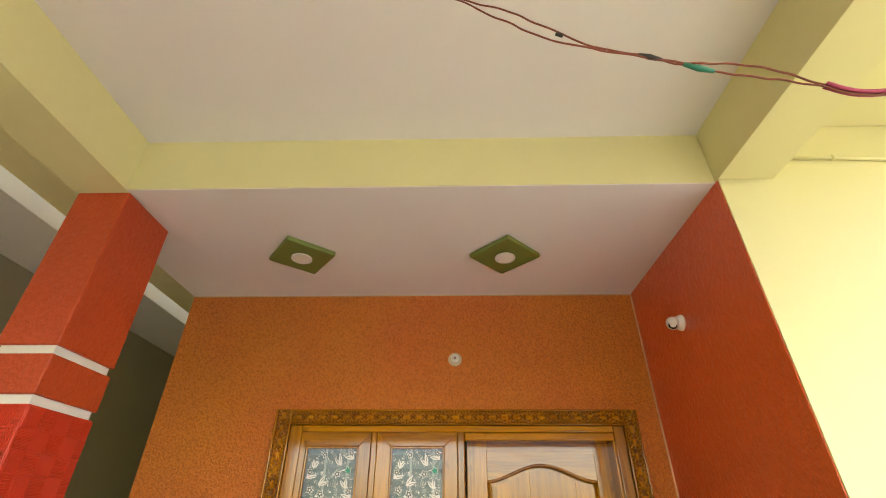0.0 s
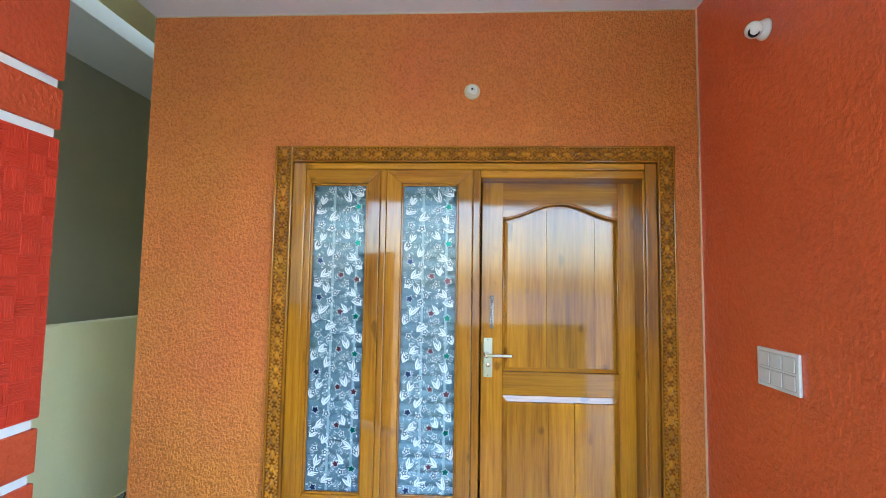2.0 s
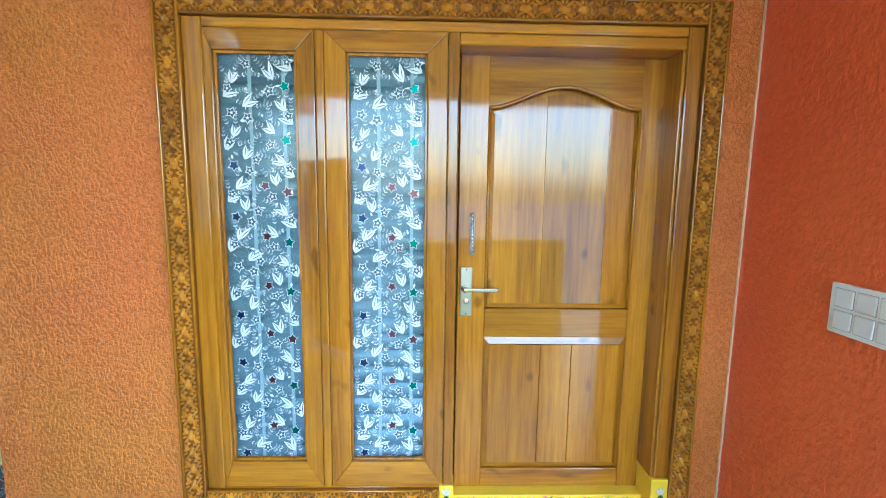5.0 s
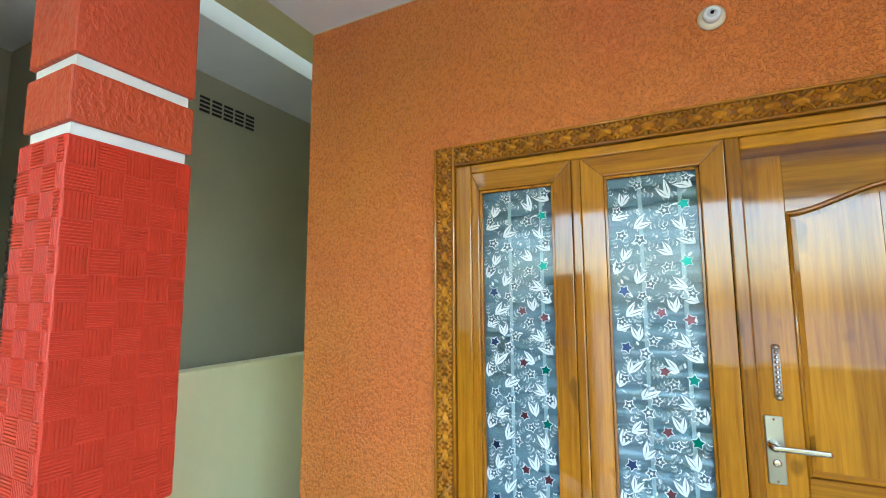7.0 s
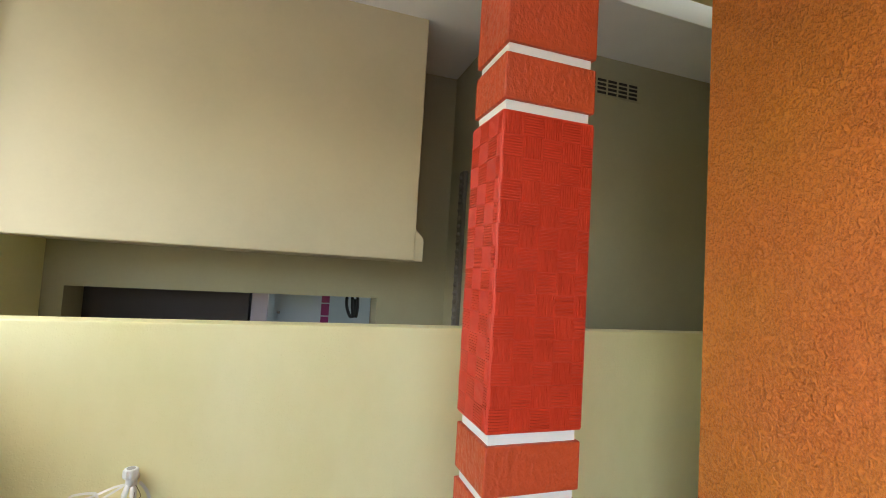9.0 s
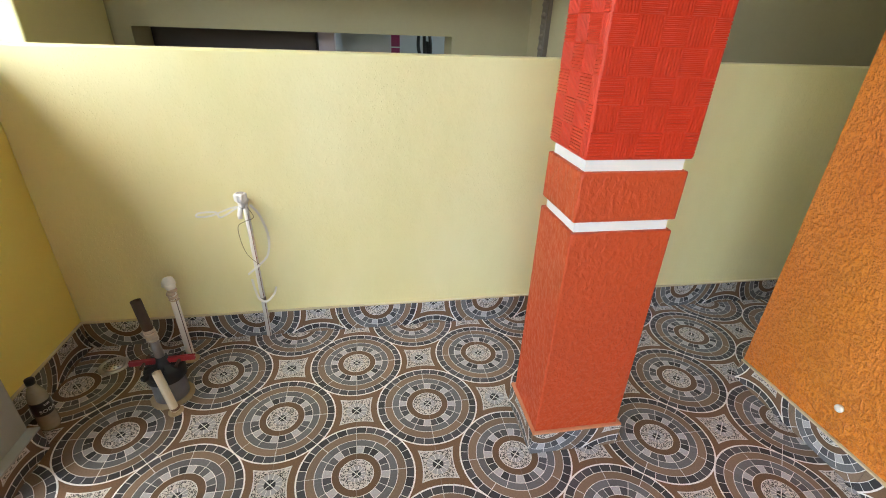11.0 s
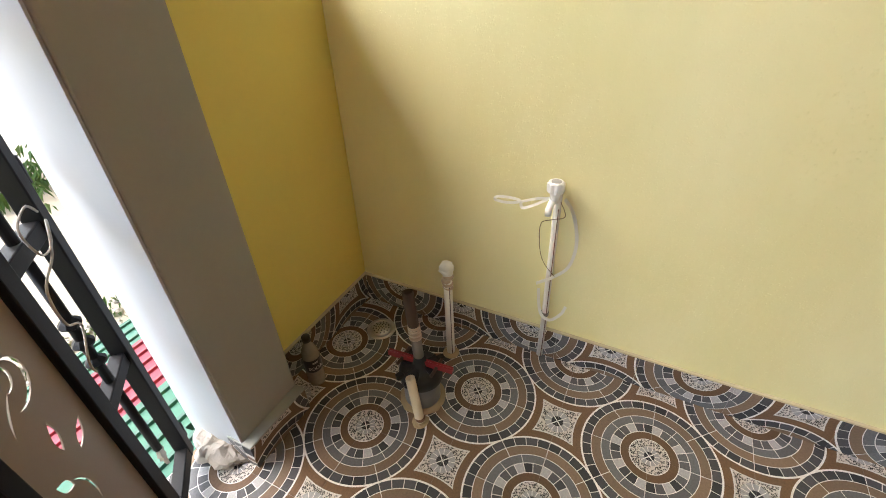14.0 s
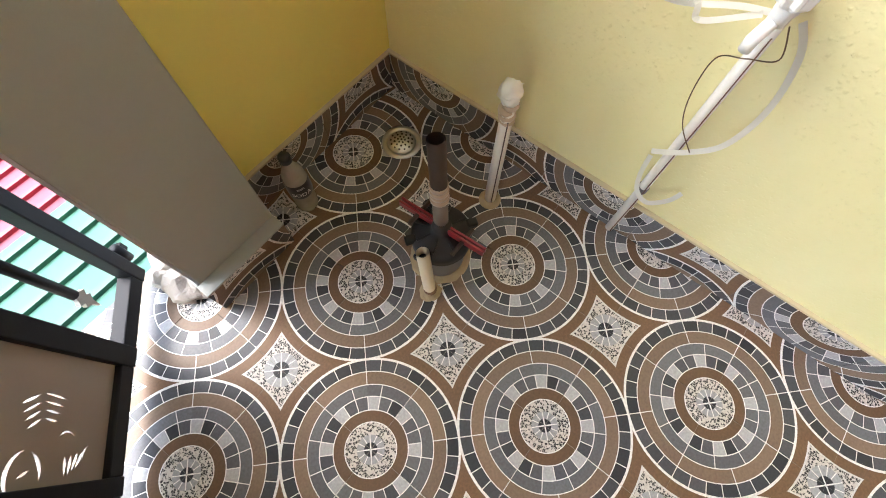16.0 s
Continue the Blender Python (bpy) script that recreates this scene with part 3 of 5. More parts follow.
def ball(c, r, sz=1.0, sides=12):
    bm = bmesh.new()
    bmesh.ops.create_uvsphere(bm, u_segments=sides, v_segments=sides // 2, radius=r, matrix=Matrix.LocRotScale(c, None, (1, 1, sz)))
    return bm


def tube(points, radius, sides=10):
    bm = bmesh.new()
    add_tube(bm, points, radius, sides)
    return bm


plain_carving = plain("grey_carving", (0.16, 0.14, 0.12), 0.6)
neighbour()

# ---- entrance: carved border, frame, windows, door ----
YF = WALL_Y - 0.022        # face of the carved border
LEAF_Y = WALL_Y + 0.12


def carved_unit():
    """One carved diamond between crossed leaves, facing -y, 72 mm long along z."""
    bm = bmesh.new()
    bosses = [(0, 0, 0.0155, 0.024, 0.017, 0)]
    for sx in (-1, 1):
        for sz in (-1, 1):
            bosses.append((sx * 0.0185, sz * 0.019, 0.006, 0.021, 0.014, sx * sz * 38))
            bosses.append((sx * 0.027, sz * 0.008, 0.0055, 0.01, 0.012, sx * sz * 60))
            bosses.append((sx * 0.011, sz * 0.036, 0.0055, 0.012, 0.012, -sx * sz * 50))

    def height(x, z):
        top = 0.0
        for cx, cz, w, h, deep, turn in bosses:
            t = radians(turn)
            dx, dz = x - cx, z - cz
            u, v = (dx * math.cos(t) - dz * math.sin(t)) / w, (dx * math.sin(t) + dz * math.cos(t)) / h
            top = max(top, deep * 1.25 * (1 - (u * u + v * v) ** 0.7))
        return top

    nx, nz = 28, 32
    grid = [[None] * (nz + 1) for _ in range(nx + 1)]
    for i in range(nx + 1):
        for j in range(nz + 1):
            x, z = -0.033 + 0.066 * i / nx, -0.036 + 0.072 * j / nz
            grid[i][j] = bm.verts.new((x, -0.001 - height(x, z), z))
    for i in range(nx):
        for j in range(nz):
            corners = (grid[i][j], grid[i + 1][j], grid[i + 1][j + 1], grid[i][j + 1])
            # low faces take the darker wood, painting shade into the recesses
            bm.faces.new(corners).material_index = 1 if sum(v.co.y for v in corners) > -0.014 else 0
    me = bpy.data.meshes.new("carving")
    bmesh.ops.recalc_face_normals(bm, faces=bm.faces)
    bm.to_mesh(me)
    bm.free()
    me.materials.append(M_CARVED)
    me.materials.append(M_CARVED_SHADED)
    return me


def carved_border():
    b = thing("carved_border", "dark varnished teak border carved with diamonds and leaves", "door trim", (0, 0, 0))
    unit = carved_unit()
    runs = [((-1.09, -0.995), (0.35, 2.36), 2), ((0.92, 1.005), (0.235, 2.36), 2), ((-0.995, 0.92), (2.275, 2.36), 0), ((-0.995, -0.118), (0.35, 0.432), 0), ((-0.118, -0.044), (0.225, 0.432), 2)]
    for (x0, x1), (z0, z1), axis in runs:
        strip = part("strip", box(x0, x1, YF, WALL_Y + 0.03, z0, z1), M_CARVED_SHADED, b)
        if axis == 2:
            edges = ((x0, x0 + 0.009), (x1 - 0.009, x1))
            for a, c in edges:
                part("bead", box(a, c, YF - 0.008, YF + 0.002, z0, z1, 0.003), M_TEAK_V, strip)
        else:
            for a, c in ((z0, z0 + 0.009), (z1 - 0.009, z1)):
                part("bead", box(x0, x1, YF - 0.008, YF + 0.002, a, c, 0.003), M_TEAK_H, strip)
        length = (z1 - z0) if axis == 2 else (x1 - x0)
        n = max(1, round(length / 0.072))
        for k in range(n):
            ob = new("carving", unit)
            ob.parent = b
            s = length / n
            if axis == 2:
                ob.matrix_basis = pose((x0 + x1) / 2, YF, z0 + (k + 0.5) * s)
            else:
                ob.matrix_basis = pose(x0 + (k + 0.5) * s, YF, (z0 + z1) / 2, 0, 90, 0)


carved_border()


def leaf_outline(length, width, n=8):
    pts = [(width * math.sin(math.pi * i / n) * (1 - 0.35 * i / n), length * i / n) for i in range(n + 1)]
    return pts + [(-x, z) for x, z in pts[-2:0:-1]]


def star_outline(r, inner=0.48):
    return [(r * (1 if k % 2 == 0 else inner) * math.sin(math.pi * k / 5), r * (1 if k % 2 == 0 else inner) * math.cos(math.pi * k / 5)) for k in range(10)]


def flat_shape(bm, outline, x, z, turn, y):
    m = pose(x, y, z, 0, turn, 0)
    bm.faces.new([bm.verts.new(m @ Vector((a, 0, b))) for a, b in outline])


def foil_print(x0, x1, z0, z1, y, pane):
    """Printed sprigs, petals and stars on the back of the glass."""
    layers = {k: bmesh.new() for k in ("white", "dim", "green", "blue", "red", "slate")}
    rnd = random.Random(11)
    width = x1 - x0

    def fits(x, z, r):
        return x0 + r < x < x1 - r and z0 + r < z < z1 - r

    def leaf(key, x, z, turn, length, half, lift=0.0):
        ex, ez = x + length * math.sin(radians(turn)), z + length * math.cos(radians(turn))
        if fits(x, z, 0.003) and fits(ex, ez, 0.003):
            flat_shape(layers[key], leaf_outline(length, half), x, z, turn, y - lift)

    def bouquet(x, z, turn):
        """Two broad split leaves and a fan of budding twigs."""
        for a, size in ((-20, 0.066), (16, 0.074)):
            leaf("white", x, z, turn + a, size * rnd.uniform(0.7, 1.0), 0.0115, 0.0002)
            leaf("slate", x + 0.012 * math.sin(radians(turn + a)), z + 0.012 * math.cos(radians(turn + a)), turn + a + 2, size * 0.7, 0.0017, 0.0006)
        for a, size in ((38, 0.1), (-2, 0.11), (-44, 0.085)):
            q = turn + a
            px, pz = x, z
            for k in range(int(size / 0.013)):
                leaf("dim", px, pz, q, 0.0135, 0.0009)
                px, pz = px + 0.013 * math.sin(radians(q)), pz + 0.013 * math.cos(radians(q))
                q += rnd.uniform(-9, 9)
                if k > 2:
                    for side in (-1, 1):
                        leaf("white" if k % 3 == 0 else "dim", px, pz, q + side * 50, 0.0115, 0.0024, 0.0001)

    def bloom(x, z, r, inner):
        """A five-petalled star drawn in outline, or filled with coloured foil."""
        if not fits(x, z, r):
            x = min(max(x, x0 + r + 0.001), x1 - r - 0.001)
        if not fits(x, z, r * 0.9):
            return
        turn = rnd.uniform(0, 72)
        flat_shape(layers["white"], star_outline(r, 0.56), x, z, turn, y - 0.0003)
        flat_shape(layers[inner], star_outline(r * (0.8 if inner == "slate" else 0.86), 0.54), x, z, turn, y - 0.0007)
        if inner == "slate":
            flat_shape(layers["white"], star_outline(r * 0.34, 0.45), x, z, turn + 36, y - 0.0011)

    rows = int((z1 - z0) / 0.098)
    hues = ("green", "blue", "red", "blue", "green", "slate")
    for j in range(rows + 1):
        z = z1 - 0.05 - j * 0.098
        flip = 1 if j % 2 else -1
        bouquet(x0 + width * (0.5 - flip * 0.2), z - 0.045, flip * 25 + rnd.uniform(-35, 35))
        bouquet(x0 + width * (0.5 + flip * 0.33), z - 0.06, -flip * rnd.uniform(5, 70))
        bouquet(x0 + width * (0.5 - flip * 0.44), z - 0.01, flip * rnd.uniform(10, 60))
        bloom(x0 + width * (0.5 + flip * 0.14), z + 0.012, rnd.uniform(0.02, 0.025), "slate")
        bloom(x0 + width * (0.5 - flip * 0.38), z + 0.02, 0.021, "slate")
        bloom(x0 + width * (0.5 + flip * 0.34), z + 0.03, 0.024, hues[(j * 5 + 1) % 6])
        if j > 2:
            bloom(x0 + width * (0.5 - flip * 0.05), z - 0.045, 0.022, hues[(j * 3 + 2) % 6])
        for k in range(8):
            leaf("white" if k % 2 else "dim", x0 + rnd.uniform(0.02, width - 0.02), z + rnd.uniform(-0.05, 0.05), rnd.uniform(0, 360), rnd.uniform(0.012, 0.026), rnd.uniform(0.003, 0.0065))
    for key, mat in (("white", M_FOIL), ("dim", M_FOILDIM), ("green", M_FOILGREEN), ("blue", M_FOILBLUE), ("red", M_FOILRED), ("slate", M_FOILSLATE)):
        tagged(part("flower_print", layers[key], mat, pane), kind="stuff")


def mitred(bm, x0, x1, z0, z1, w, y0, y1, side):
    """One mitred member of a rectangular sash."""
    o = [(x0, z0), (x1, z0), (x1, z1), (x0, z1)]
    i = [(x0 + w[0], z0 + w[1]), (x1 - w[2], z0 + w[1]), (x1 - w[2], z1 - w[3]), (x0 + w[0], z1 - w[3])]
    k = side
    add_prism(bm, [o[k], o[(k + 1) % 4], i[(k + 1) % 4], i[k]], y1 - y0, pose(0, y0, 0))
    bmesh.ops.bevel(bm, geom=list(bm.edges), offset=0.004, segments=2, affect="EDGES", profile=0.6)


def window(name, x0, x1, gx0, gx1):
    z0, z1, gz0, gz1 = 0.436, 2.238, 0.545, 2.163
    w = tagged(thing(name, "narrow teak window with flower-printed glass and a pale blind", "window"), kind="structure")
    y0, y1 = WALL_Y - 0.006, WALL_Y + 0.05
    for side in range(4):
        bm = bmesh.new()
        mitred(bm, x0, x1, z0, z1, (gx0 - x0, gz0 - z0, x1 - gx1, z1 - gz1), y0, y1, side)
        part("sash_rail" if side % 2 == 0 else "sash_stile", bm, M_TEAK_H if side % 2 == 0 else M_TEAK_V, w)
    for a, b, c, d in ((gx0, gx0 + 0.01, gz0, gz1), (gx1 - 0.01, gx1, gz0, gz1), (gx0, gx1, gz1 - 0.01, gz1), (gx0, gx1, gz0, gz0 + 0.01)):
        part("glazing_bead", box(a, b, y0 + 0.012, y0 + 0.03, c, d, 0.002), M_TEAK_V, w)
    pane = part("pane", box(gx0, gx1, WALL_Y + 0.022, WALL_Y + 0.027, gz0, gz1), M_GLASS, w, "clear glass")
    pane.visible_shadow = False
    foil_print(gx0 + 0.004, gx1 - 0.004, gz0 + 0.004, gz1 - 0.004, WALL_Y + 0.0205, pane)
    n = 24
    pitch = (gz1 - gz0 + 0.06) / n
    for k in range(n):
        bm = bmesh.new()
        zc = gz0 - 0.03 + k * pitch
        prof = [(pitch * (s / 6), 0.012 * math.sin(math.pi * s / 6)) for s in range(7)]
        front = [(bm.verts.new((gx0 - 0.02, WALL_Y + 0.052 - d, zc + h * 1.02)), bm.verts.new((gx1 + 0.02, WALL_Y + 0.052 - d, zc + h * 1.02))) for h, d in prof]
        for a, b in zip(front, front[1:]):
            bm.faces.new((a[0], a[1], b[1], b[0]))
        part("blind_slat", bm, M_BLIND, w, smooth=True)
    for f in (0.38, 0.8):
        x = gx0 + f * (gx1 - gx0)
        part("blind_cord", box(x - 0.0065, x + 0.0065, WALL_Y + 0.040, WALL_Y + 0.0415, gz0 - 0.02, gz1 + 0.02), M_CORD, w)
    return w


window("window_1", -0.925, -0.522, -0.893, -0.590)
window("window_2", -0.486, -0.030, -0.407, -0.104)


def door_frame():
    f = tagged(thing("door_frame", "heavy varnished teak frame round door and windows", "door frame"), kind="structure")
    y0, y1 = WALL_Y - 0.012, WALL_Y + 0.16
    part("jamb", box(-0.995, -0.925, y0, y1, 0.43, 2.275, 0.006), M_TEAK_V, f)
    part("head", box(-0.925, 0.86, y0 + 0.002, y1, 2.2385, 2.275, 0.006), M_TEAK_H, f)
    part("head_rail", box(0.012, 0.86, y0 + 0.004, y1, 2.195, 2.238, 0.008), M_TEAK_H, f)
    part("mullion", box(-0.521, -0.487, y0 + 0.004, y1, 0.43, 2.238, 0.006), M_TEAK_V, f)
    part("mullion", box(-0.029, 0.013, y0 - 0.002, y1, 0.445, 2.238, 0.006), M_TEAK_V, f)
    part("jamb", box(0.86, 0.92, y0, y1, 0.47, 2.275, 0.006), M_TEAK_V, f)
    part("jamb_bead", box(0.848, 0.862, y0 + 0.01, y1, 0.47, 2.195, 0.004), M_TEAK_V, f)
    part("sill", box(-0.925, -0.03, y0 + 0.004, y1, 0.41, 0.4355, 0.004), M_TEAK_H, f)
    return f


door_frame()


def entrance_door():
    d = tagged(thing("door_1", "closed varnished teak panel door with an arched upper panel", "door"), kind="structure")
    x0, x1, z0, z1 = 0.026, 0.852, 0.30, 2.205
    y = LEAF_Y
    ax0, ax1 = 0.142, 0.762
    part("stile", box(x0, ax0, y, y + 0.038, z0, z1, 0.003), M_TEAK_V, d)
    part("stile", box(ax1, x1, y, y + 0.038, z0, z1, 0.003), M_TEAK_V, d)
    part("rail", box(ax0, ax1, y + 0.001, y + 0.038, 1.04, 1.166, 0.004), M_TEAK_H, d)
    part("rail", box(ax0, ax1, y + 0.001, y + 0.038, z0, 0.43, 0.004), M_TEAK_H, d)

    def arch(t):
        return 2.0 + 0.085 * (0.5 - 0.5 * math.cos(2 * math.pi * t)) ** 0.9

    n = 28
    bm = bmesh.new()
    outline = [(ax0 + (ax1 - ax0) * k / n, arch(k / n)) for k in range(n + 1)] + [(ax1, z1), (ax0, z1)]
    add_prism(bm, outline, 0.036, pose(0, y + 0.001, 0))
    part("top_rail", bm, M_TEAK_H, d)
    bm = bmesh.new()
    add_tube(bm, [(ax0 + (ax1 - ax0) * k / n, y + 0.003, arch(k / n) - 0.004) for k in range(n + 1)], 0.0085, 8)
    part("arch_moulding", bm, M_TEAK_H, d, smooth=True)
    part("moulding", tube([(ax0 + 0.004, y + 0.003, 1.17), (ax0 + 0.004, y + 0.003, 2.0)], 0.0075, 8), M_TEAK_V, d, smooth=True)
    part("moulding", tube([(ax1 - 0.004, y + 0.003, 1.17), (ax1 - 0.004, y + 0.003, 2.0)], 0.0075, 8), M_TEAK_V, d, smooth=True)

    def board(a, b, lo, hi, curved):
        bm = bmesh.new()
        if curved:
            pts = [(a, lo), (b, lo)] + [(b - (b - a) * k / 8, arch((b - (b - a) * k / 8 - ax0) / (ax1 - ax0)) - 0.03) for k in range(9)]
            add_prism(bm, pts, 0.02, pose(0, y + 0.006, 0))
        else:
            add_box(bm, a, b, y + 0.006, y + 0.026, lo, hi, 0.002)
        return part("panel_board", bm, M_TEAK_V, d)

    for a, b in ((0.168, 0.379), (0.3805, 0.638), (0.6395, 0.738)):
        board(a, b, 1.19, 0, True)
    for a, b in ((0.168, 0.391), (0.3925, 0.527), (0.5285, 0.738)):
        board(a, b, 0.455, 1.005, False)
    # sloping fields round the raised panels
    for lo, hi in ((0.432, 1.038), (1.168, 2.0)):
        top = hi if hi < 1.5 else 2.0
        o = [(ax0, lo), (ax1, lo), (ax1, top), (ax0, top)]
        i = [(0.168, lo + 0.025), (0.738, lo + 0.025), (0.738, top - 0.03), (0.168, top - 0.03)]
        for k in range(4):
            if hi > 1.5 and k == 2:
                continue
            bm = bmesh.new()
            vs = [bm.verts.new((p[0], y + (0.0145 if q < 2 else 0.006), p[1])) for q, p in enumerate((o[k], o[(k + 1) % 4], i[(k + 1) % 4], i[k]))]
            back = [bm.verts.new((v.co.x, y + 0.034, v.co.z)) for v in vs]
            bm.faces.new(vs)
            bm.faces.new(back[::-1])
            for q in range(4):
                bm.faces.new((vs[q], back[q], back[(q + 1) % 4], vs[(q + 1) % 4]))
            part("panel_bevel", bm, M_TEAK_H if k % 2 == 0 else M_TEAK_V, d)
    part("panel_back", box(ax0, ax1, y + 0.028, y + 0.034, 0.43, 2.12), M_TEAK_V, d)
    # lever lock
    lock = part("lock_plate", box(0.038, 0.088, y - 0.006, y, 1.135, 1.345, 0.003), M_SATIN, d, "brass-coloured lock plate")
    bm = bmesh.new()
    add_lathe(bm, [(0.016, 0), (0.016, 0.012), (0.011, 0.03), (0.011, 0.045)], 16, pose(0.056, y - 0.005, 1.256, 90, 0, 0))
    part("rose", bm, M_CHROME, lock, smooth=True)
    bm = bmesh.new()
    add_box(bm, 0.045, 0.195, y - 0.058, y - 0.042, 1.247, 1.265, 0.006)
    for v in bm.verts:
        v.co.z += 0.008 * math.sin((v.co.x - 0.045) / 0.15 * math.pi)
    part("lever", bm, M_CHROME, lock, "chrome lever")
    bm = bmesh.new()
    add_lathe(bm, [(0.012, 0), (0.012, 0.003), (0.007, 0.004)], 16, pose(0.064, y - 0.005, 1.2, 90, 0, 0))
    part("keyhole", bm, M_CHROME, lock, smooth=True)
    for z in (1.145, 1.335):
        part("screw", ball((0.063, y - 0.006, z), 0.004, 1, 8), M_CHROME, lock)
    # ornate pull
    pull = part("pull_handle", box(0.073, 0.094, y - 0.008, y, 1.41, 1.558, 0.003), M_SILVER, d, "ornate silvery pull handle")
    for k in range(9):
        part("ornament", ball((0.0835, y - 0.009, 1.421 + k * 0.0157), 0.0078, 1, 8), M_CHROME, pull, smooth=True)
    for z in (1.404, 1.563):
        part("end_cap", ball((0.0835, y - 0.006, z), 0.012, 0.8, 10), M_SATIN, pull, smooth=True)
    return d


entrance_door()


def folk_flower(parent, x, y, z, turn, colour, size=0.017):
    """A little painted tulip with two leaves, lying on a face that looks towards -y."""
    made = part("painted_flower", bmesh.new(), colour, parent)
    bm = bmesh.new()
    for a in (-32, 0, 32):
        flat_shape(bm, leaf_outline(size * 1.3, size * 0.3, 6), x, z, turn + a, y)
    bm.to_mesh(made.data)
    bm.free()
    bm = bmesh.new()
    for a in (140, 180, 220):
        flat_shape(bm, leaf_outline(size * 1.1, size * 0.16, 6), x, z, turn + a, y - 0.0005)
    part("painted_leaves", bm, M_FGREEN, made)


def threshold():
    t = tagged(thing("threshold", "yellow painted door sill with folk flowers over black granite", "door sill", (0, 0, 0)), kind="structure")
    y = WALL_Y - 0.015
    part("sill", box(-0.044, 0.935, y, WALL_Y + 0.2, 0.232, 0.305, 0.005), M_YELLOWPAINT, t)
    part("upper_sill", box(0.014, 0.855, WALL_Y + 0.06, WALL_Y + 0.2, 0.3055, 0.345, 0.004), M_YELLOWPAINT, t)
    part("jamb_foot", box(-0.044, 0.018, y - 0.002, WALL_Y + 0.12, 0.3055, 0.445, 0.004), M_YELLOWPAINT, t)
    part("jamb_foot", box(0.85, 0.932, y - 0.002, WALL_Y + 0.12, 0.3055, 0.468, 0.004), M_YELLOWPAINT, t)
    part("granite_edge", box(-0.055, 0.46, WALL_Y - 0.03, WALL_Y + 0.1, 0.19, 0.231, 0.003), M_GRANITE, t, "polished black granite")
    part("granite_edge", box(0.462, 0.965, WALL_Y - 0.03, WALL_Y + 0.1, 0.19, 0.231, 0.003), M_GRANITE, t, "polished black granite")
    for k in range(13):
        x = 0.0 + k * 0.073
        turn = 90 if k < 6 else -90
        folk_flower(t, x, y - 0.0015, 0.268, turn, M_FBLUE if k % 2 else (M_FPINK if k % 4 else M_FWHITE), 0.024 if k == 6 else 0.017)
    for k in range(9):
        folk_flower(t, 0.1 + k * 0.085, WALL_Y + 0.0585, 0.325, 90 if k < 4 else -90, M_FWHITE if k % 2 else M_FPINK, 0.022 if k == 4 else 0.014)
    for x in (-0.013, 0.891):
        folk_flower(t, x, y - 0.0035, 0.4, 0, M_FWHITE, 0.026)
        folk_flower(t, x - 0.015, y - 0.0035, 0.335, -25, M_FBLUE, 0.017)
        folk_flower(t, x + 0.015, y - 0.0035, 0.335, 25, M_FBLUE, 0.017)


threshold()

# ---- fittings on walls and ceiling ----


def corner_lines():
    structure("trim_corner", box(RIGHT_X - 0.007, RIGHT_X, WALL_Y - 0.006, WALL_Y - 0.0005, 0.1, CEIL_Z), paint("peach_caulk", (0.78, 0.52, 0.32), 0.4, 0.6, 25), "pale caulk line in the wall corner", "trim")
    structure("trim_ceiling", box(EDGE_X, RIGHT_X, WALL_Y - 0.003, WALL_Y - 0.0005, CEIL_Z - 0.006, CEIL_Z), M_MORTAR, "pale line where wall meets ceiling", "trim")


corner_lines()


def spotlight(x, y, turn=45):
    s = thing("ceiling_spotlight", "round white downlight in an olive green diamond board", "ceiling light", (x, y, CEIL_Z), "downlights in the recess ceiling")
    bm = box(-0.142, 0.142, -0.142, 0.142, -0.03, -0.001, 0.006)
    bmesh.ops.rotate(bm, verts=bm.verts, matrix=Matrix.Rotation(radians(turn), 3, "Z"))
    part("board", bm, M_GREEN, s)
    bm = bmesh.new()
    add_lathe(bm, [(0.058, -0.0305), (0.058, -0.037), (0.05, -0.039), (0.047, -0.034)], 32)
    part("rim", bm, M_SWITCH, s, smooth=True)
    bm = bmesh.new()
    add_lathe(bm, [(0.046, -0.0306), (0.046, -0.036), (0.03, -0.038)], 32)
    part("cover", bm, M_LAMP, s, "white plastic cover")


spotlight(-0.91, 2.146, 39)
spotlight(0.25, 2.156)


def bulb_holder():
    b = thing("bulb_holder", "small round white lamp holder on the orange wall", "lamp holder", (-0.038, WALL_Y, 2.664))
    bm = bmesh.new()
    add_lathe(bm, [(0.042, 0), (0.042, 0.008), (0.036, 0.014), (0.03, 0.016)], 28, pose(0, 0, 0, 90, 0, 0))
    part("base", bm, M_PVC_CREAM, b, smooth=True)
    bm = bmesh.new()
    add_lathe(bm, [(0.026, 0.014), (0.026, 0.034), (0.022, 0.038), (0.014, 0.038), (0.014, 0.03)], 24, pose(0, 0, 0, 90, 0, 0))
    part("socket", bm, M_SWITCH, b, smooth=True)
    part("contact", ball((0.0, -0.04, 0.0), 0.006, 1, 8), M_HOLE, b)


bulb_holder()


def security_camera():
    c = thing("security_camera", "white eyeball security camera on the red wall", "security camera", (RIGHT_X, 2.178, 2.69))
    bm = bmesh.new()
    add_lathe(bm, [(0.042, 0), (0.042, 0.008), (0.03, 0.03), (0.024, 0.034)], 28, pose(0, 0, 0, 0, -90, 0))
    part("mount", bm, M_SWITCH, c, smooth=True)
    part("eyeball", ball((-0.048, -0.005, -0.004), 0.034, 1, 24), M_SWITCH, c, smooth=True)
    bm = bmesh.new()
    add_lathe(bm, [(0.021, 0), (0.021, 0.012), (0.016, 0.014)], 20, look((-0.055, -0.014, -0.016), (0.05, 0.19, 0.12)))
    part("lens", bm, M_DARKLENS, c, smooth=True)


security_camera()


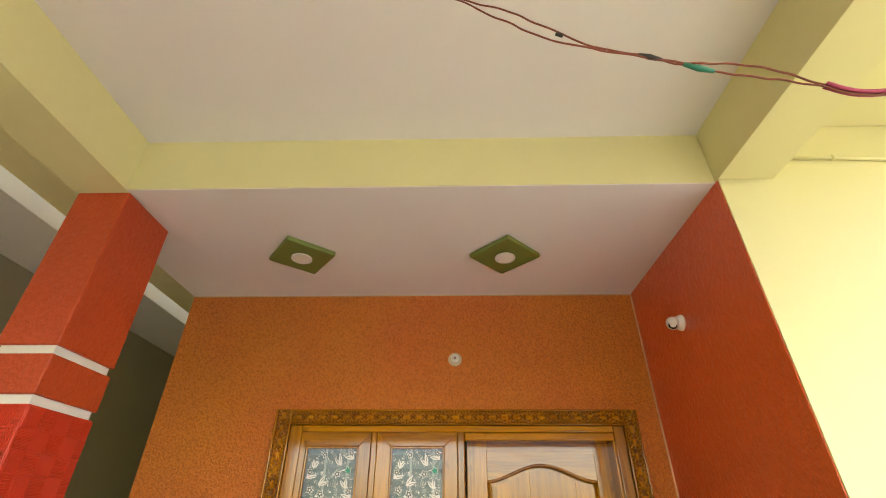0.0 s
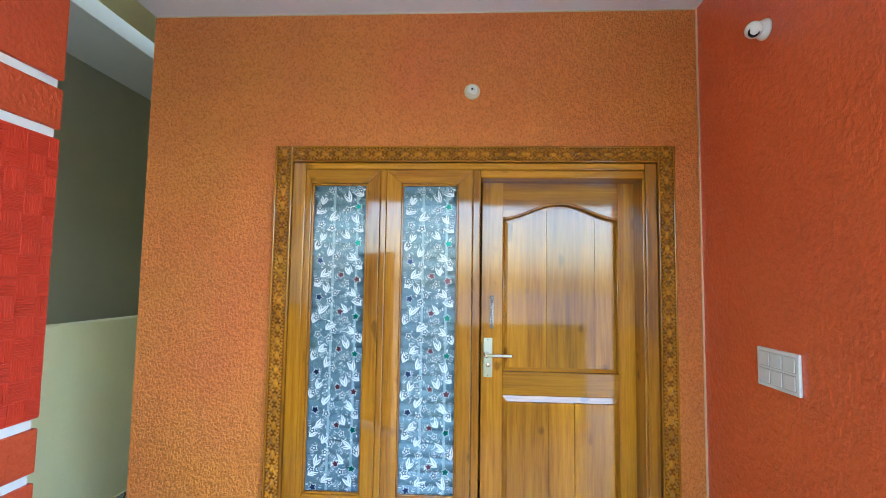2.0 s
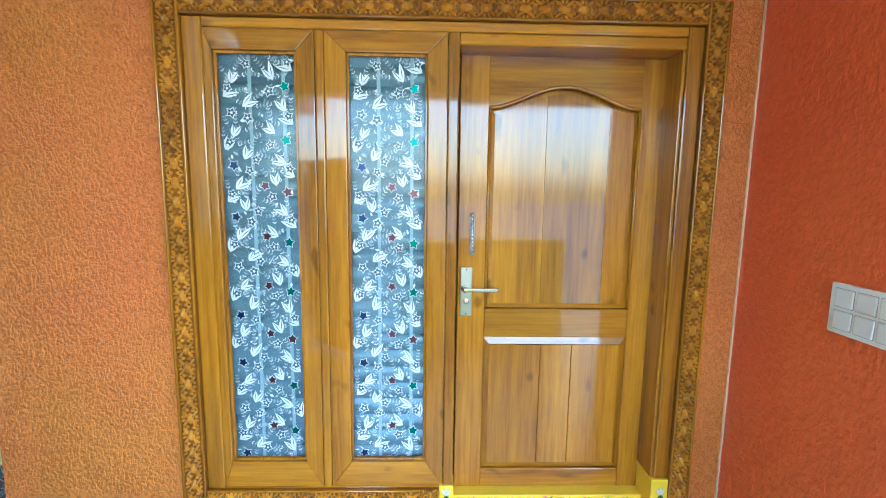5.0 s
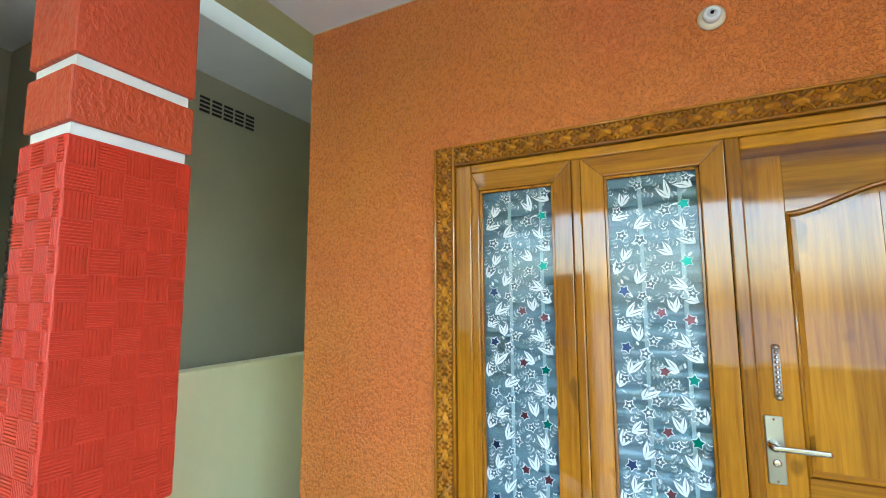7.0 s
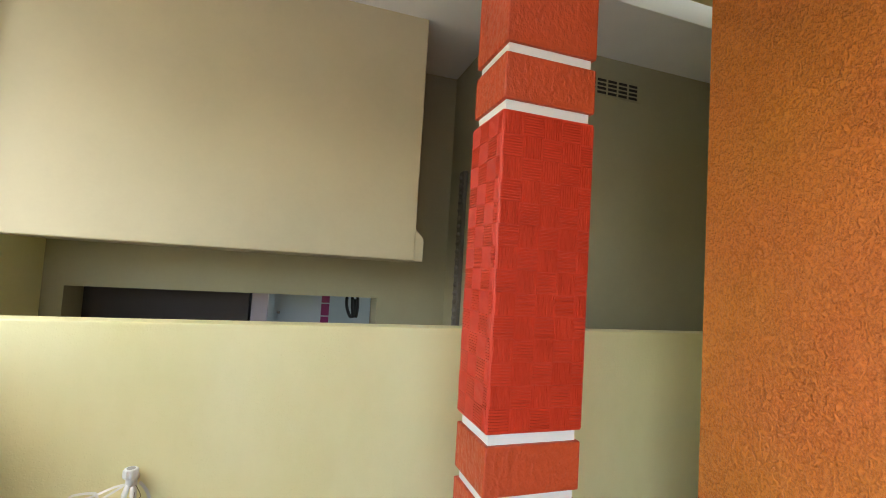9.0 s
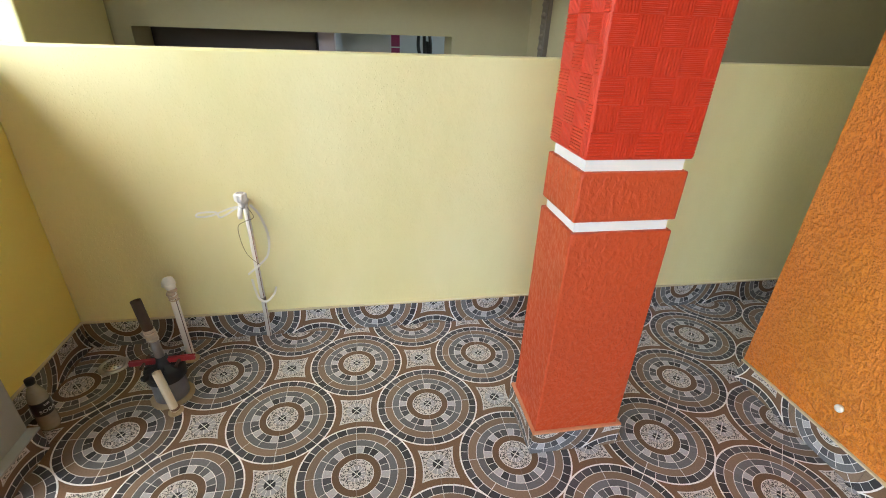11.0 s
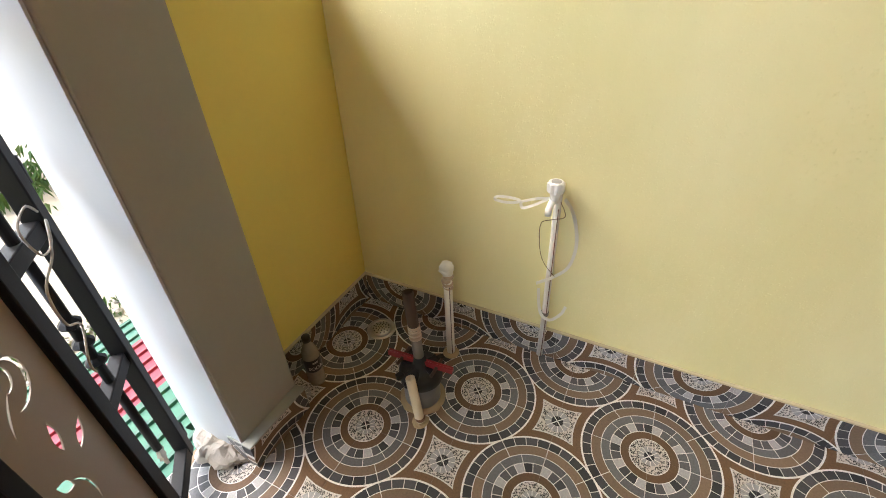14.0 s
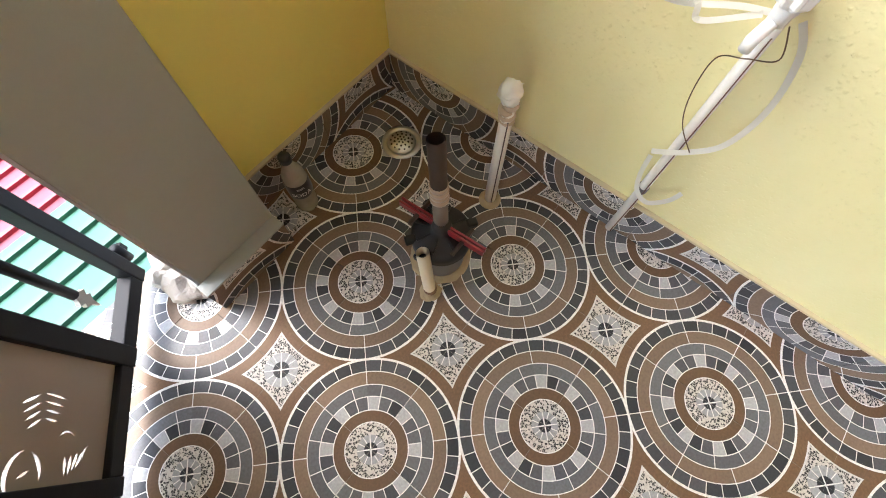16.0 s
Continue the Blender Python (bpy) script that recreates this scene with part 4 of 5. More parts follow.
def switch_board():
    s = thing("switch_board", "white six-gang switch plate on the red wall", "switch", (RIGHT_X, 2.163, 1.33))
    part("plate", box(-0.012, -0.0005, -0.116, 0.116, -0.076, 0.076, 0.004), M_SWITCH, s)
    for i in range(3):
        for j in range(2):
            y, z = -0.068 + i * 0.068, -0.033 + j * 0.066
            bm = box(-0.0165, -0.011, y - 0.029, y + 0.029, z - 0.027, z + 0.027, 0.003)
            for v in bm.verts:
                if v.co.x < -0.014 and v.co.z > z:
                    v.co.x += 0.0025
            rocker = part("rocker", bm, M_SWITCH, s)
            part("gap", box(-0.0122, -0.0115, y - 0.031, y + 0.031, z - 0.029, z + 0.029), plain("switch_gap_shadow_line", (0.42, 0.42, 0.4), 0.6), rocker)


switch_board()


def stud():
    s = thing("pipe_cap", "small white plastic cap low on the orange wall", "pipe cap", (-1.4, WALL_Y, 0.227))
    bm = bmesh.new()
    add_lathe(bm, [(0.015, 0), (0.015, 0.01), (0.011, 0.015)], 18, pose(0, 0, 0, 90, 0, 0))
    part("cap", bm, M_SWITCH, s, smooth=True)


stud()


def conduit():
    c = thing("wall_conduit", "pale yellow painted conduit along the house front", "conduit", (1.5, BEAM_Y - 0.03, 3.222))
    part("pipe", tube([(0.0, -0.006, 0.004), (0.2, -0.007, 0), (1.6, -0.006, -0.06)], 0.009, 10), M_CREAM, c, smooth=True)
    for x, z in ((0.19, 0.0), (0.9, -0.03)):
        part("clip", box(x - 0.006, x + 0.006, -0.02, 0.003, z - 0.013, z + 0.011, 0.002), M_CREAM, c)


conduit()


def loose_wire():
    w = thing("hanging_wire", "loose twisted red-brown wires spliced with tape across the porch", "wire", (0, 0.48, 0))
    base = smooth_path([(-0.24, 0.05, UPPER_Z), (-0.12, 0.02, 2.86), (-0.002, 0, 2.698), (0.073, 0, 2.647), (0.125, 0, 2.603), (0.222, 0, 2.543), (0.31, 0, 2.515), (0.36, 0, 2.495), (0.41, 0, 2.482), (0.47, 0, 2.471), (0.53, 0, 2.455), (0.585, 0, 2.43), (0.685, 0, 2.406), (0.9, -0.06, 2.42), (1.15, -0.12, 2.62), (1.25, -0.15, CEIL_Z)], 8)
    for s in (0, 1):
        pts = []
        for k, p in enumerate(base):
            spread = 0.0025
            for x0, x1, wide in ((-0.02, 0.22, 0.019), (0.37, 0.59, 0.013)):
                if x0 < p.x < x1:
                    spread += wide * math.sin(math.pi * (p.x - x0) / (x1 - x0))
            a = k * 0.9 + s * math.pi
            lift = spread * (1 if s else -1)
            pts.append(p + Vector((0, 0.0008 * math.cos(a), lift + 0.0003 * math.sin(a))))
        part("strand", tube(pts, 0.0019, 6), M_REDWIRE, w, smooth=True)
        far = [p + Vector((0, 0.004 * (1 if s else -1), 0.002)) for p in base if p.x > 0.585]
        part("strand", tube(far, 0.0034, 8), M_PINKWIRE, w, "magenta insulated wire", smooth=True)
    part("tape", tube([(0.372, -0.001, 2.489), (0.395, -0.001, 2.477), (0.42, -0.001, 2.468)], [0.0035, 0.0055, 0.0035], 8), M_GREENTAPE, w, "green insulating tape", smooth=True)
    part("tape", tube([(0.30, 0, 2.52), (0.318, 0, 2.513), (0.338, 0, 2.504)], [0.003, 0.0052, 0.003], 8), M_BLACKTAPE, w, "black insulating tape", smooth=True)
    part("tape", tube([(0.16, 0.002, 2.592), (0.172, 0.002, 2.585)], 0.0042, 8), M_BLACKTAPE, w, "black insulating tape", smooth=True)


loose_wire()

# ---- water corner ----


def ribbon(points, width):
    """A flat strap along a path."""
    bm = bmesh.new()
    pts = [Vector(p) for p in points]
    rows = []
    for i, p in enumerate(pts):
        d = (pts[min(i + 1, len(pts) - 1)] - pts[max(i - 1, 0)]).normalized()
        u = d.cross(Vector((0.66, -0.05, 0.75))).normalized() * width / 2
        rows.append((bm.verts.new(p - u), bm.verts.new(p + u)))
    for a, b in zip(rows, rows[1:]):
        bm.faces.new((a[0], a[1], b[1], b[0]))
    bmesh.ops.solidify(bm, geom=list(bm.faces), thickness=0.0008)
    return bm


def water_tap():
    t = thing("water_tap", "white plastic tap on a wall pipe tied with strap", "tap", (-2.418, 0.452, -0.018))
    pipe = part("pipe", tube([(-0.004, 0.004, 0.016), (-0.003, 0.004, 0.2), (0, 0, 0.5), (0.0, -0.004, 0.752)], 0.0118, 14), M_PVC, t, "dusty white riser pipe", smooth=True)
    part("pipe_stripe", tube([(0.0062, 0.0115, 0.02), (0.0072, 0.0115, 0.2), (0.0095, 0.007, 0.5), (0.0095, 0.003, 0.70)], 0.0016, 5), plain("brown_print_line", (0.14, 0.06, 0.04), 0.5), pipe)
    bm = bmesh.new()
    add_lathe(bm, [(0.0145, 0.235), (0.0145, 0.252)], 14, pose(-0.003, 0.003, 0))
    part("clamp", bm, plain("grey_clamp", (0.2, 0.19, 0.17), 0.5), pipe)
    part("elbow", tube(smooth_path([(-0.022, -0.004, 0.755), (0.0, -0.004, 0.756), (0.03, -0.006, 0.758)]), 0.0145, 14), M_PVC, t, smooth=True)
    bm = bmesh.new()
    add_lathe(bm, [(0.013, -0.024), (0.0155, 0.0), (0.0155, 0.01), (0.013, 0.014)], 16, pose(0.03, -0.01, 0.758))
    part("valve_body", bm, M_SWITCH, t, smooth=True)
    part("spout", tube([(0.04, -0.013, 0.742), (0.05, -0.02, 0.712), (0.05, -0.02, 0.694)], [0.01, 0.0105, 0.0098], 14), M_SWITCH, t, smooth=True)
    bm = bmesh.new()
    ring = []
    for z, r, flute in ((0.765, 0.02, 0.1), (0.772, 0.027, 0.22), (0.79, 0.0285, 0.24), (0.8, 0.027, 0.16), (0.8035, 0.022, 0.04)):
        ring.append([bm.verts.new((0.03 + r * (1 - flute * math.cos(4 * k * math.pi / 20) ** 2) * math.cos(k * math.pi / 20), -0.01 + r * (1 - flute * math.cos(4 * k * math.pi / 20) ** 2) * math.sin(k * math.pi / 20), z)) for k in range(40)])
    for a, b in zip(ring, ring[1:]):
        for k in range(40):
            bm.faces.new((a[k], a[(k + 1) % 40], b[(k + 1) % 40], b[k]))
    bm.faces.new(ring[-1])
    bm.faces.new(ring[0][::-1])
    knob = part("knob", bm, M_SWITCH, t, "fluted white knob")
    bm = bmesh.new()
    add_lathe(bm, [(0.0155, 0.803), (0.0155, 0.8047), (0.0125, 0.8049)], 20, pose(0.03, -0.01, 0))
    part("knob_ring", bm, plain("grey_ring_mark", (0.35, 0.34, 0.32), 0.4), knob)
    part("strap", ribbon(smooth_path([(0.02, 0.0, 0.742), (0.03, -0.06, 0.735), (0.035, -0.14, 0.705), (0.03, -0.2, 0.70), (0.035, -0.19, 0.718), (0.04, -0.12, 0.722), (0.045, -0.10, 0.70), (0.03, -0.03, 0.738)]), 0.0095), M_STRAP, t, "loose white packing strap")
    part("strap", ribbon(smooth_path([(0.02, 0.02, 0.745), (0.016, 0.05, 0.70), (0.012, 0.072, 0.62), (0.014, 0.075, 0.55), (0.024, 0.06, 0.49), (0.033, 0.02, 0.448), (0.034, -0.01, 0.423), (0.03, -0.036, 0.40)]), 0.011), M_STRAP, t, "loose white packing strap")
    part("strap", ribbon(smooth_path([(0.004, -0.03, 0.36), (0.006, -0.022, 0.29), (0.02, -0.004, 0.252), (0.03, 0.03, 0.247), (0.02, 0.064, 0.28), (0.012, 0.076, 0.315)]), 0.011), M_STRAP, t, "loose white packing strap")
    part("binding_wire", tube(smooth_path([(0.025, 0.01, 0.735), (0.03, 0.03, 0.69), (0.035, -0.01, 0.672), (0.02, -0.045, 0.64), (0.02, -0.042, 0.56), (0.03, -0.02, 0.50), (0.034, 0.025, 0.452)]), 0.0012, 5), M_THINWIRE, t, "thin dark wire")


water_tap()


def capped_pipe():
    p = thing("capped_pipe", "short white pipe with a taped top standing in the floor", "pipe", (-2.277, 0.129, 0))
    axis = Vector((-0.042, -0.03, 0.43))
    part("pipe", tube([(0, 0, -0.005), axis * 0.82], 0.0165, 14), M_PVC, p, smooth=True)
    part("pipe_stripe", tube([axis * 0.03 + Vector((0.012, 0.012, 0)), axis * 0.76 + Vector((0.012, 0.012, 0))], 0.0018, 5), plain("dark_print_line", (0.08, 0.05, 0.05), 0.5), p)
    rnd = random.Random(3)
    for k in range(7):
        c = axis * (0.74 + 0.035 * k)
        bm = ball(c + Vector((rnd.uniform(-0.004, 0.004), rnd.uniform(-0.004, 0.004), 0)), 0.021 + (0.006 if k > 4 else 0), 0.55 if k < 5 else 0.8, 12)
        for v in bm.verts:
            v.co += (0.005 if k < 5 else 0.009) * noise.noise_vector(v.co * 95)
        part("tape_wrap", bm, M_TAPEBROWN if k < 4 else M_STRAP, p, "crumpled tape" if k == 6 else "", smooth=True)
    bm = ball((0, 0, 0.003), 0.034, 0.25, 14)
    part("mortar", bm, M_SANDSTAIN, p)


capped_pipe()


def floor_drain():
    d = thing("floor_drain", "round perforated steel floor drain", "drain", (-2.27, -0.205, 0.001))
    bm = bmesh.new()
    add_lathe(bm, [(0.062, 0.0), (0.062, 0.004), (0.05, 0.006), (0.046, 0.003), (0.044, -0.002)], 32)
    part("rim", bm, M_STEEL, d, smooth=True)
    bm = bmesh.new()
    add_lathe(bm, [(0.045, 0.001), (0.04, 0.007), (0.028, 0.013), (0.012, 0.016), (0.002, 0.0165)], 32)
    dome = part("grate", bm, M_STEEL, d, smooth=True)
    for r, n, up in ((0.0, 1, 0.0165), (0.011, 6, 0.0158), (0.022, 10, 0.0145), (0.033, 13, 0.0105)):
        for k in range(n):
            a = 2 * math.pi * k / n
            part("hole", ball((r * math.cos(a), r * math.sin(a), up), 0.0039, 0.4, 6), M_HOLE, dome)


floor_drain()


def borewell():
    b = thing("borewell_head", "capped borewell casing with a red clamp and rusty pipe", "well pump", (-2.045, 0.123, 0))
    bm = bmesh.new()
    add_lathe(bm, [(0.066, -0.004), (0.066, 0.13), (0.064, 0.135)], 32)
    part("casing", bm, M_CASING, b, "dusty grey casing pipe", smooth=True)
    bm = bmesh.new()
    add_lathe(bm, [(0.085, 0.0), (0.08, 0.007), (0.068, 0.012)], 32)
    for v in bm.verts:
        v.co.xy += 0.006 * noise.noise_vector(v.co * 40).xy
    part("mortar_ring", bm, M_SANDSTAIN, b)
    bm = bmesh.new()
    add_lathe(bm, [(0.071, 0.11), (0.076, 0.115), (0.077, 0.155), (0.072, 0.165), (0.055, 0.17), (0.03, 0.176), (0.024, 0.19), (0.022, 0.212)], 36)
    cap = part("cap", bm, M_BLACKPLASTIC, b, "dusty black plastic cap", smooth=True)
    for a in (55, 145, 235, 325):
        part("lug", box(0.066, 0.098, -0.012, 0.012, 0.15, 0.172, 0.004) if a == 55 else turned(box(0.066, 0.094, -0.011, 0.011, 0.15, 0.17, 0.004), a), M_BLACKPLASTIC, cap)
    for k in range(8):
        part("cap_rib", turned(box(0.026, 0.068, -0.003, 0.003, 0.165, 0.176, 0.001), k * 45 + 20), M_BLACKPLASTIC, cap)
    for s in (-1, 1):
        bm = box(-0.003, 0.003, -0.122, 0.122, 0.18, 0.202, 0.001)
        for v in bm.verts:
            v.co.x += s * (0.005 + 0.018 * math.exp(-(v.co.y / 0.035) ** 2))
        bar = part("clamp_bar", turned(bm, 4), M_REDBAR, b, "dark red steel clamp bar")
    for y in (-0.065, 0.065):
        part("bolt", tube([(-0.04, y, 0.19), (0.045, y, 0.19)], 0.006, 6), M_RUST, b)
    rise = Vector((-0.03, -0.045, 0.466))
    foot = Vector((0, 0, 0.17))
    part("riser", tube([foot, foot.lerp(rise, 0.48)], 0.0185, 16), plain("scratched_steel", (0.24, 0.22, 0.2), 0.45, 0.6, 50, 0.4), b, smooth=True)
    bm = bmesh.new()
    top = foot.lerp(rise, 0.5)
    add_tube(bm, [top, rise], 0.0195, 16, False)
    add_tube(bm, [rise, top], 0.0165, 16, False)
    part("rod_pipe", bm, M_RUST, b, "rusty open pipe end", smooth=True)
    for k in range(4):
        c = foot.lerp(rise, 0.4 + 0.045 * k)
        part("tape_band", tube([c, c + Vector((0, 0, 0.011))], 0.0225 - 0.001 * (k % 2), 16), M_TAPEBROWN, b, smooth=True)


def turned(bm, degrees):
    bmesh.ops.rotate(bm, verts=bm.verts, matrix=Matrix.Rotation(radians(degrees), 3, "Z"))
    return bm


borewell()


def stub_pipe():
    s = thing("stub_pipe", "short cream pipe stub leaning by the borewell", "pipe", (-1.945, 0.167, 0))
    bm = bmesh.new()
    a, b = Vector((0, 0, -0.003)), Vector((-0.014, -0.034, 0.2))
    add_tube(bm, [a, b], 0.0165, 16, False)
    add_tube(bm, [b, a.lerp(b, 0.4)], 0.0135, 16, False)
    part("pipe", bm, M_PVC_CREAM, s, smooth=True)
    part("collar", tube([(0, 0, 0.018), (0, 0, 0.026)], 0.0178, 16), plain("brown_stain_ring", (0.16, 0.09, 0.05), 0.7), s, smooth=True)
    bm = ball((0, 0, 0.002), 0.03, 0.3, 14)
    for v in bm.verts:
        v.co += 0.008 * noise.noise_vector(v.co * 60)
    part("mortar", bm, M_SANDSTAIN, s)


stub_pipe()


def soda_bottle():
    b = thing("soda_bottle", "scuffed clear plastic soda bottle with a black label", "bottle", (-1.935, -0.283, 0.001))
    bm = bmesh.new()
    add_lathe(bm, [(0.02, 0.004), (0.03, 0.0), (0.033, 0.012), (0.033, 0.06), (0.031, 0.075), (0.033, 0.09), (0.033, 0.14), (0.028, 0.172), (0.016, 0.2), (0.0125, 0.212), (0.0125, 0.222)], 28)
    part("bottle", bm, M_BOTTLE, b, smooth=True)
    bm = bmesh.new()
    add_lathe(bm, [(0.0155, 0.216), (0.0155, 0.236), (0.0145, 0.238)], 20)
    part("cap", bm, M_BLACKPLASTIC, b, "black screw cap", smooth=True)
    bm = bmesh.new()
    add_lathe(bm, [(0.0333, 0.078), (0.0337, 0.08), (0.0337, 0.138), (0.0333, 0.14)], 32)
    label = part("label_band", bm, M_SODALABEL, b, "black label with white writing", smooth=True)
    curve = bpy.data.curves.new("word", "FONT")
    curve.body, curve.size, curve.align_x = "SODA", 0.021, "CENTER"
    holder = bpy.data.objects.new("word", curve)
    scene.collection.objects.link(holder)
    me = bpy.data.meshes.new_from_object(holder.evaluated_get(bpy.context.evaluated_depsgraph_get()))
    bpy.data.objects.remove(holder)
    bm = bmesh.new()
    bm.from_mesh(me)
    bmesh.ops.subdivide_edges(bm, edges=list(bm.edges), cuts=2)
    for v in bm.verts:
        a = radians(62) + v.co.x / 0.0342
        v.co = Vector((0.0342 * math.cos(a), 0.0342 * math.sin(a), 0.092 + v.co.y))
    part("word", bm, M_FWHITE, label, "white lettering")
    for k in range(3):
        bm = bmesh.new()
        for q in range(5):
            a = radians(48 + 36 * q / 5)
            c = radians(48 + 36 * (q + 1) / 5)
            z = 0.122 + 0.005 * k * (1 if k < 2 else 0)
            bm.faces.new([bm.verts.new((0.0341 * math.cos(t), 0.0341 * math.sin(t), h)) for t, h in ((a, z), (c, z), (c, z + 0.002), (a, z + 0.002))])
        part("small_print", bm, M_FWHITE, label)


soda_bottle()

# ---- gate ----


def crescent(cx, cz, r, a0, a1, thick):
    n = 10
    out = [(cx + r * math.cos(radians(a0 + (a1 - a0) * k / n)), cz + r * math.sin(radians(a0 + (a1 - a0) * k / n))) for k in range(n + 1)]
    inn = []
    for k in range(1, n):
        t = k / n
        q = r - thick * math.sin(math.pi * t)
        inn.append((cx + q * math.cos(radians(a0 + (a1 - a0) * t)), cz + q * math.sin(radians(a0 + (a1 - a0) * t))))
    return out + inn[::-1]


def leaf_hole(cx, cz, length, width, turn):
    t = radians(turn)
    return [(cx + x * math.cos(t) + z * math.sin(t), cz - x * math.sin(t) + z * math.cos(t)) for x, z in leaf_outline(length, width, 6)]


def cut_panel(x0, x1, z0, z1, holes):
    bm = bmesh.new()
    edges = []
    for loop in [[(x0, z0), (x1, z0), (x1, z1), (x0, z1)]] + holes:
        vs = [bm.verts.new((x, 0, z)) for x, z in loop]
        edges += [bm.edges.new((vs[i], vs[(i + 1) % len(vs)])) for i in range(len(vs))]
    bmesh.ops.triangle_fill(bm, use_beauty=True, use_dissolve=False, edges=edges)
    bmesh.ops.solidify(bm, geom=list(bm.faces), thickness=0.003)
    return bm


def gate():
    g = thing("gate", "black steel gate standing open with taupe cut-out panels", "gate", (-1.504, -0.457, 0))
    g.rotation_euler = (0, 0, radians(46.9))
    H = 1.95
    for a, b in ((0.0, 0.034), (0.205, 0.252), (0.488, 0.528), (0.92, 0.97)):
        part("stile", box(a, b, -0.02, 0.02, 0.05, H, 0.003), M_BLACK, g)
    for a, b in ((0.034, 0.205), (0.252, 0.488), (0.528, 0.92)):
        part("bottom_rail", box(a, b, -0.018, 0.018, 0.052, 0.1, 0.003), M_BLACK, g)
        part("top_rail", box(a, b, -0.018, 0.018, H - 0.05, H - 0.002, 0.003), M_BLACK, g)
    for z in (0.5, 0.9, 1.32):
        part("crossbar", box(0.034, 0.205, -0.022, 0.012, z, z + 0.04, 0.003), M_BLACK, g)
    for z0, z1 in ((0.25, 0.497), (0.543, 0.897), (0.943, 1.317), (1.363, 1.88)):
        part("bar", tube([(0.128, 0, z0), (0.128, 0, z1)], 0.011, 10), M_BLACK, g, smooth=True)
    bm = bmesh.new()
    add_prism(bm, [(-0.006, 0.08), (-0.012, 0.068), (-0.02, 0.06), (-0.01, 0.05), (-0.016, 0.04), (-0.005, 0.028), (0, 0.0), (0.005, 0.028), (0.016, 0.04), (0.01, 0.05), (0.02, 0.06), (0.012, 0.068), (0.006, 0.08)], 0.01, pose(0.128, -0.005, 0.172))
    part("spear", bm, M_SILVER, g, "silvery cast spear tip")
    for z in (0.6, 0.66, 0.72):
        bm = bmesh.new()
        add_lathe(bm, [(0.011, 0), (0.02, 0.006), (0.024, 0.014), (0.018, 0.022), (0.011, 0.028)], 8, pose(0.128, 0, z))
        part("collar", bm, M_BLACK, g)
    rnd = random.Random(11)
    holes = []
    for k in range(4):
        r = 0.1 - 0.0145 * k
        holes.append(crescent(0.428, 0.268, r, 205, 172, 0.005))
        holes.append(crescent(0.428, 0.268, r, 166, 142 - 4 * k, 0.005))
    holes.append(crescent(0.465, 0.303, 0.04, 20, 175, 0.009))
    holes.append(crescent(0.465, 0.303, 0.038, 195, 290, 0.008))
    holes.append(leaf_hole(0.458, 0.29, 0.028, 0.003, 25))
    holes.append(crescent(0.415, 0.215, 0.022, 120, 240, 0.004))
    for k in range(4):
        holes.append(leaf_hole(0.43 + 0.003 * k, 0.165 + 0.016 * k, 0.038 - 0.003 * (k % 2), 0.0045, 78 + 12 * (k - 1.5)))
    holes.append(crescent(0.44, 0.15, 0.018, 60, 170, 0.004))
    holes.append(leaf_hole(0.37, 0.62, 0.075, 0.014, -8))
    holes.append(leaf_hole(0.335, 0.575, 0.065, 0.016, -50))
    holes.append(leaf_hole(0.405, 0.56, 0.06, 0.014, 38))
    holes.append(crescent(0.46, 0.5, 0.09, 130, 210, 0.006))
    holes.append(leaf_hole(0.43, 0.5, 0.05, 0.011, 25))
    holes.append(leaf_hole(0.44, 0.415, 0.045, 0.01, 60))
    holes.append(crescent(0.37, 0.36, 0.07, 10, 80, 0.005))
    holes.append(crescent(0.36, 0.8, 0.05, 100, 300, 0.014))
    holes.append(crescent(0.37, 0.82, 0.025, 90, 300, 0.008))
    holes.append(crescent(0.34, 0.72, 0.09, 10, 70, 0.006))
    holes.append(crescent(0.33, 0.95, 0.06, 20, 130, 0.008))
    holes.append(leaf_hole(0.42, 0.9, 0.06, 0.012, 10))
    for k in range(9):
        holes.append(leaf_hole(0.3 + 0.07 * (k % 3), 1.1 + 0.22 * (k // 3), 0.07, 0.013, rnd.uniform(-60, 60)))
    part("cut_panel", cut_panel(0.25, 0.49, 0.098, H - 0.045, holes), M_GATEPANEL, g, "taupe sheet with cut-out scrolls")
    part("cut_panel", cut_panel(0.526, 0.922, 0.098, H - 0.045, [leaf_hole(0.6 + 0.1 * (k % 3), 0.3 + 0.25 * (k // 3), 0.08, 0.015, 20 * k) for k in range(15)]), M_GATEPANEL, g, "taupe sheet with cut-out scrolls")
    for z in (0.09, 1.0, 1.8):
        part("hinge", tube([(-0.022, 0.0, z), (-0.022, 0.0, z + 0.06)], 0.012, 10), M_BLACK, g, smooth=True)
        part("hinge_strap", box(-0.045, 0.002, -0.008, 0.004, z + 0.015, z + 0.045, 0.002), M_BLACK, g)
    part("tied_wire", tube(smooth_path([(0.06, 0.03, 0.97), (0.1, 0.035, 1.0), (0.16, 0.035, 0.98), (0.15, 0.04, 0.92), (0.09, 0.035, 0.91), (0.06, 0.035, 0.95), (0.12, 0.04, 0.9), (0.2, 0.04, 0.87), (0.22, 0.045, 0.8), (0.18, 0.045, 0.76), (0.23, 0.045, 0.7), (0.22, 0.04, 0.66)]), 0.0025, 6), plain("grey_cable", (0.4, 0.38, 0.36), 0.5), g, "grey cable tied round the bars")


gate()

structure("gate_pillar_reveal", box(-1.5838, -1.578, -0.536, -0.273, 0.0, 1.336), M_PALEWHITE, "white-washed side of the gate pillar", "pillar")


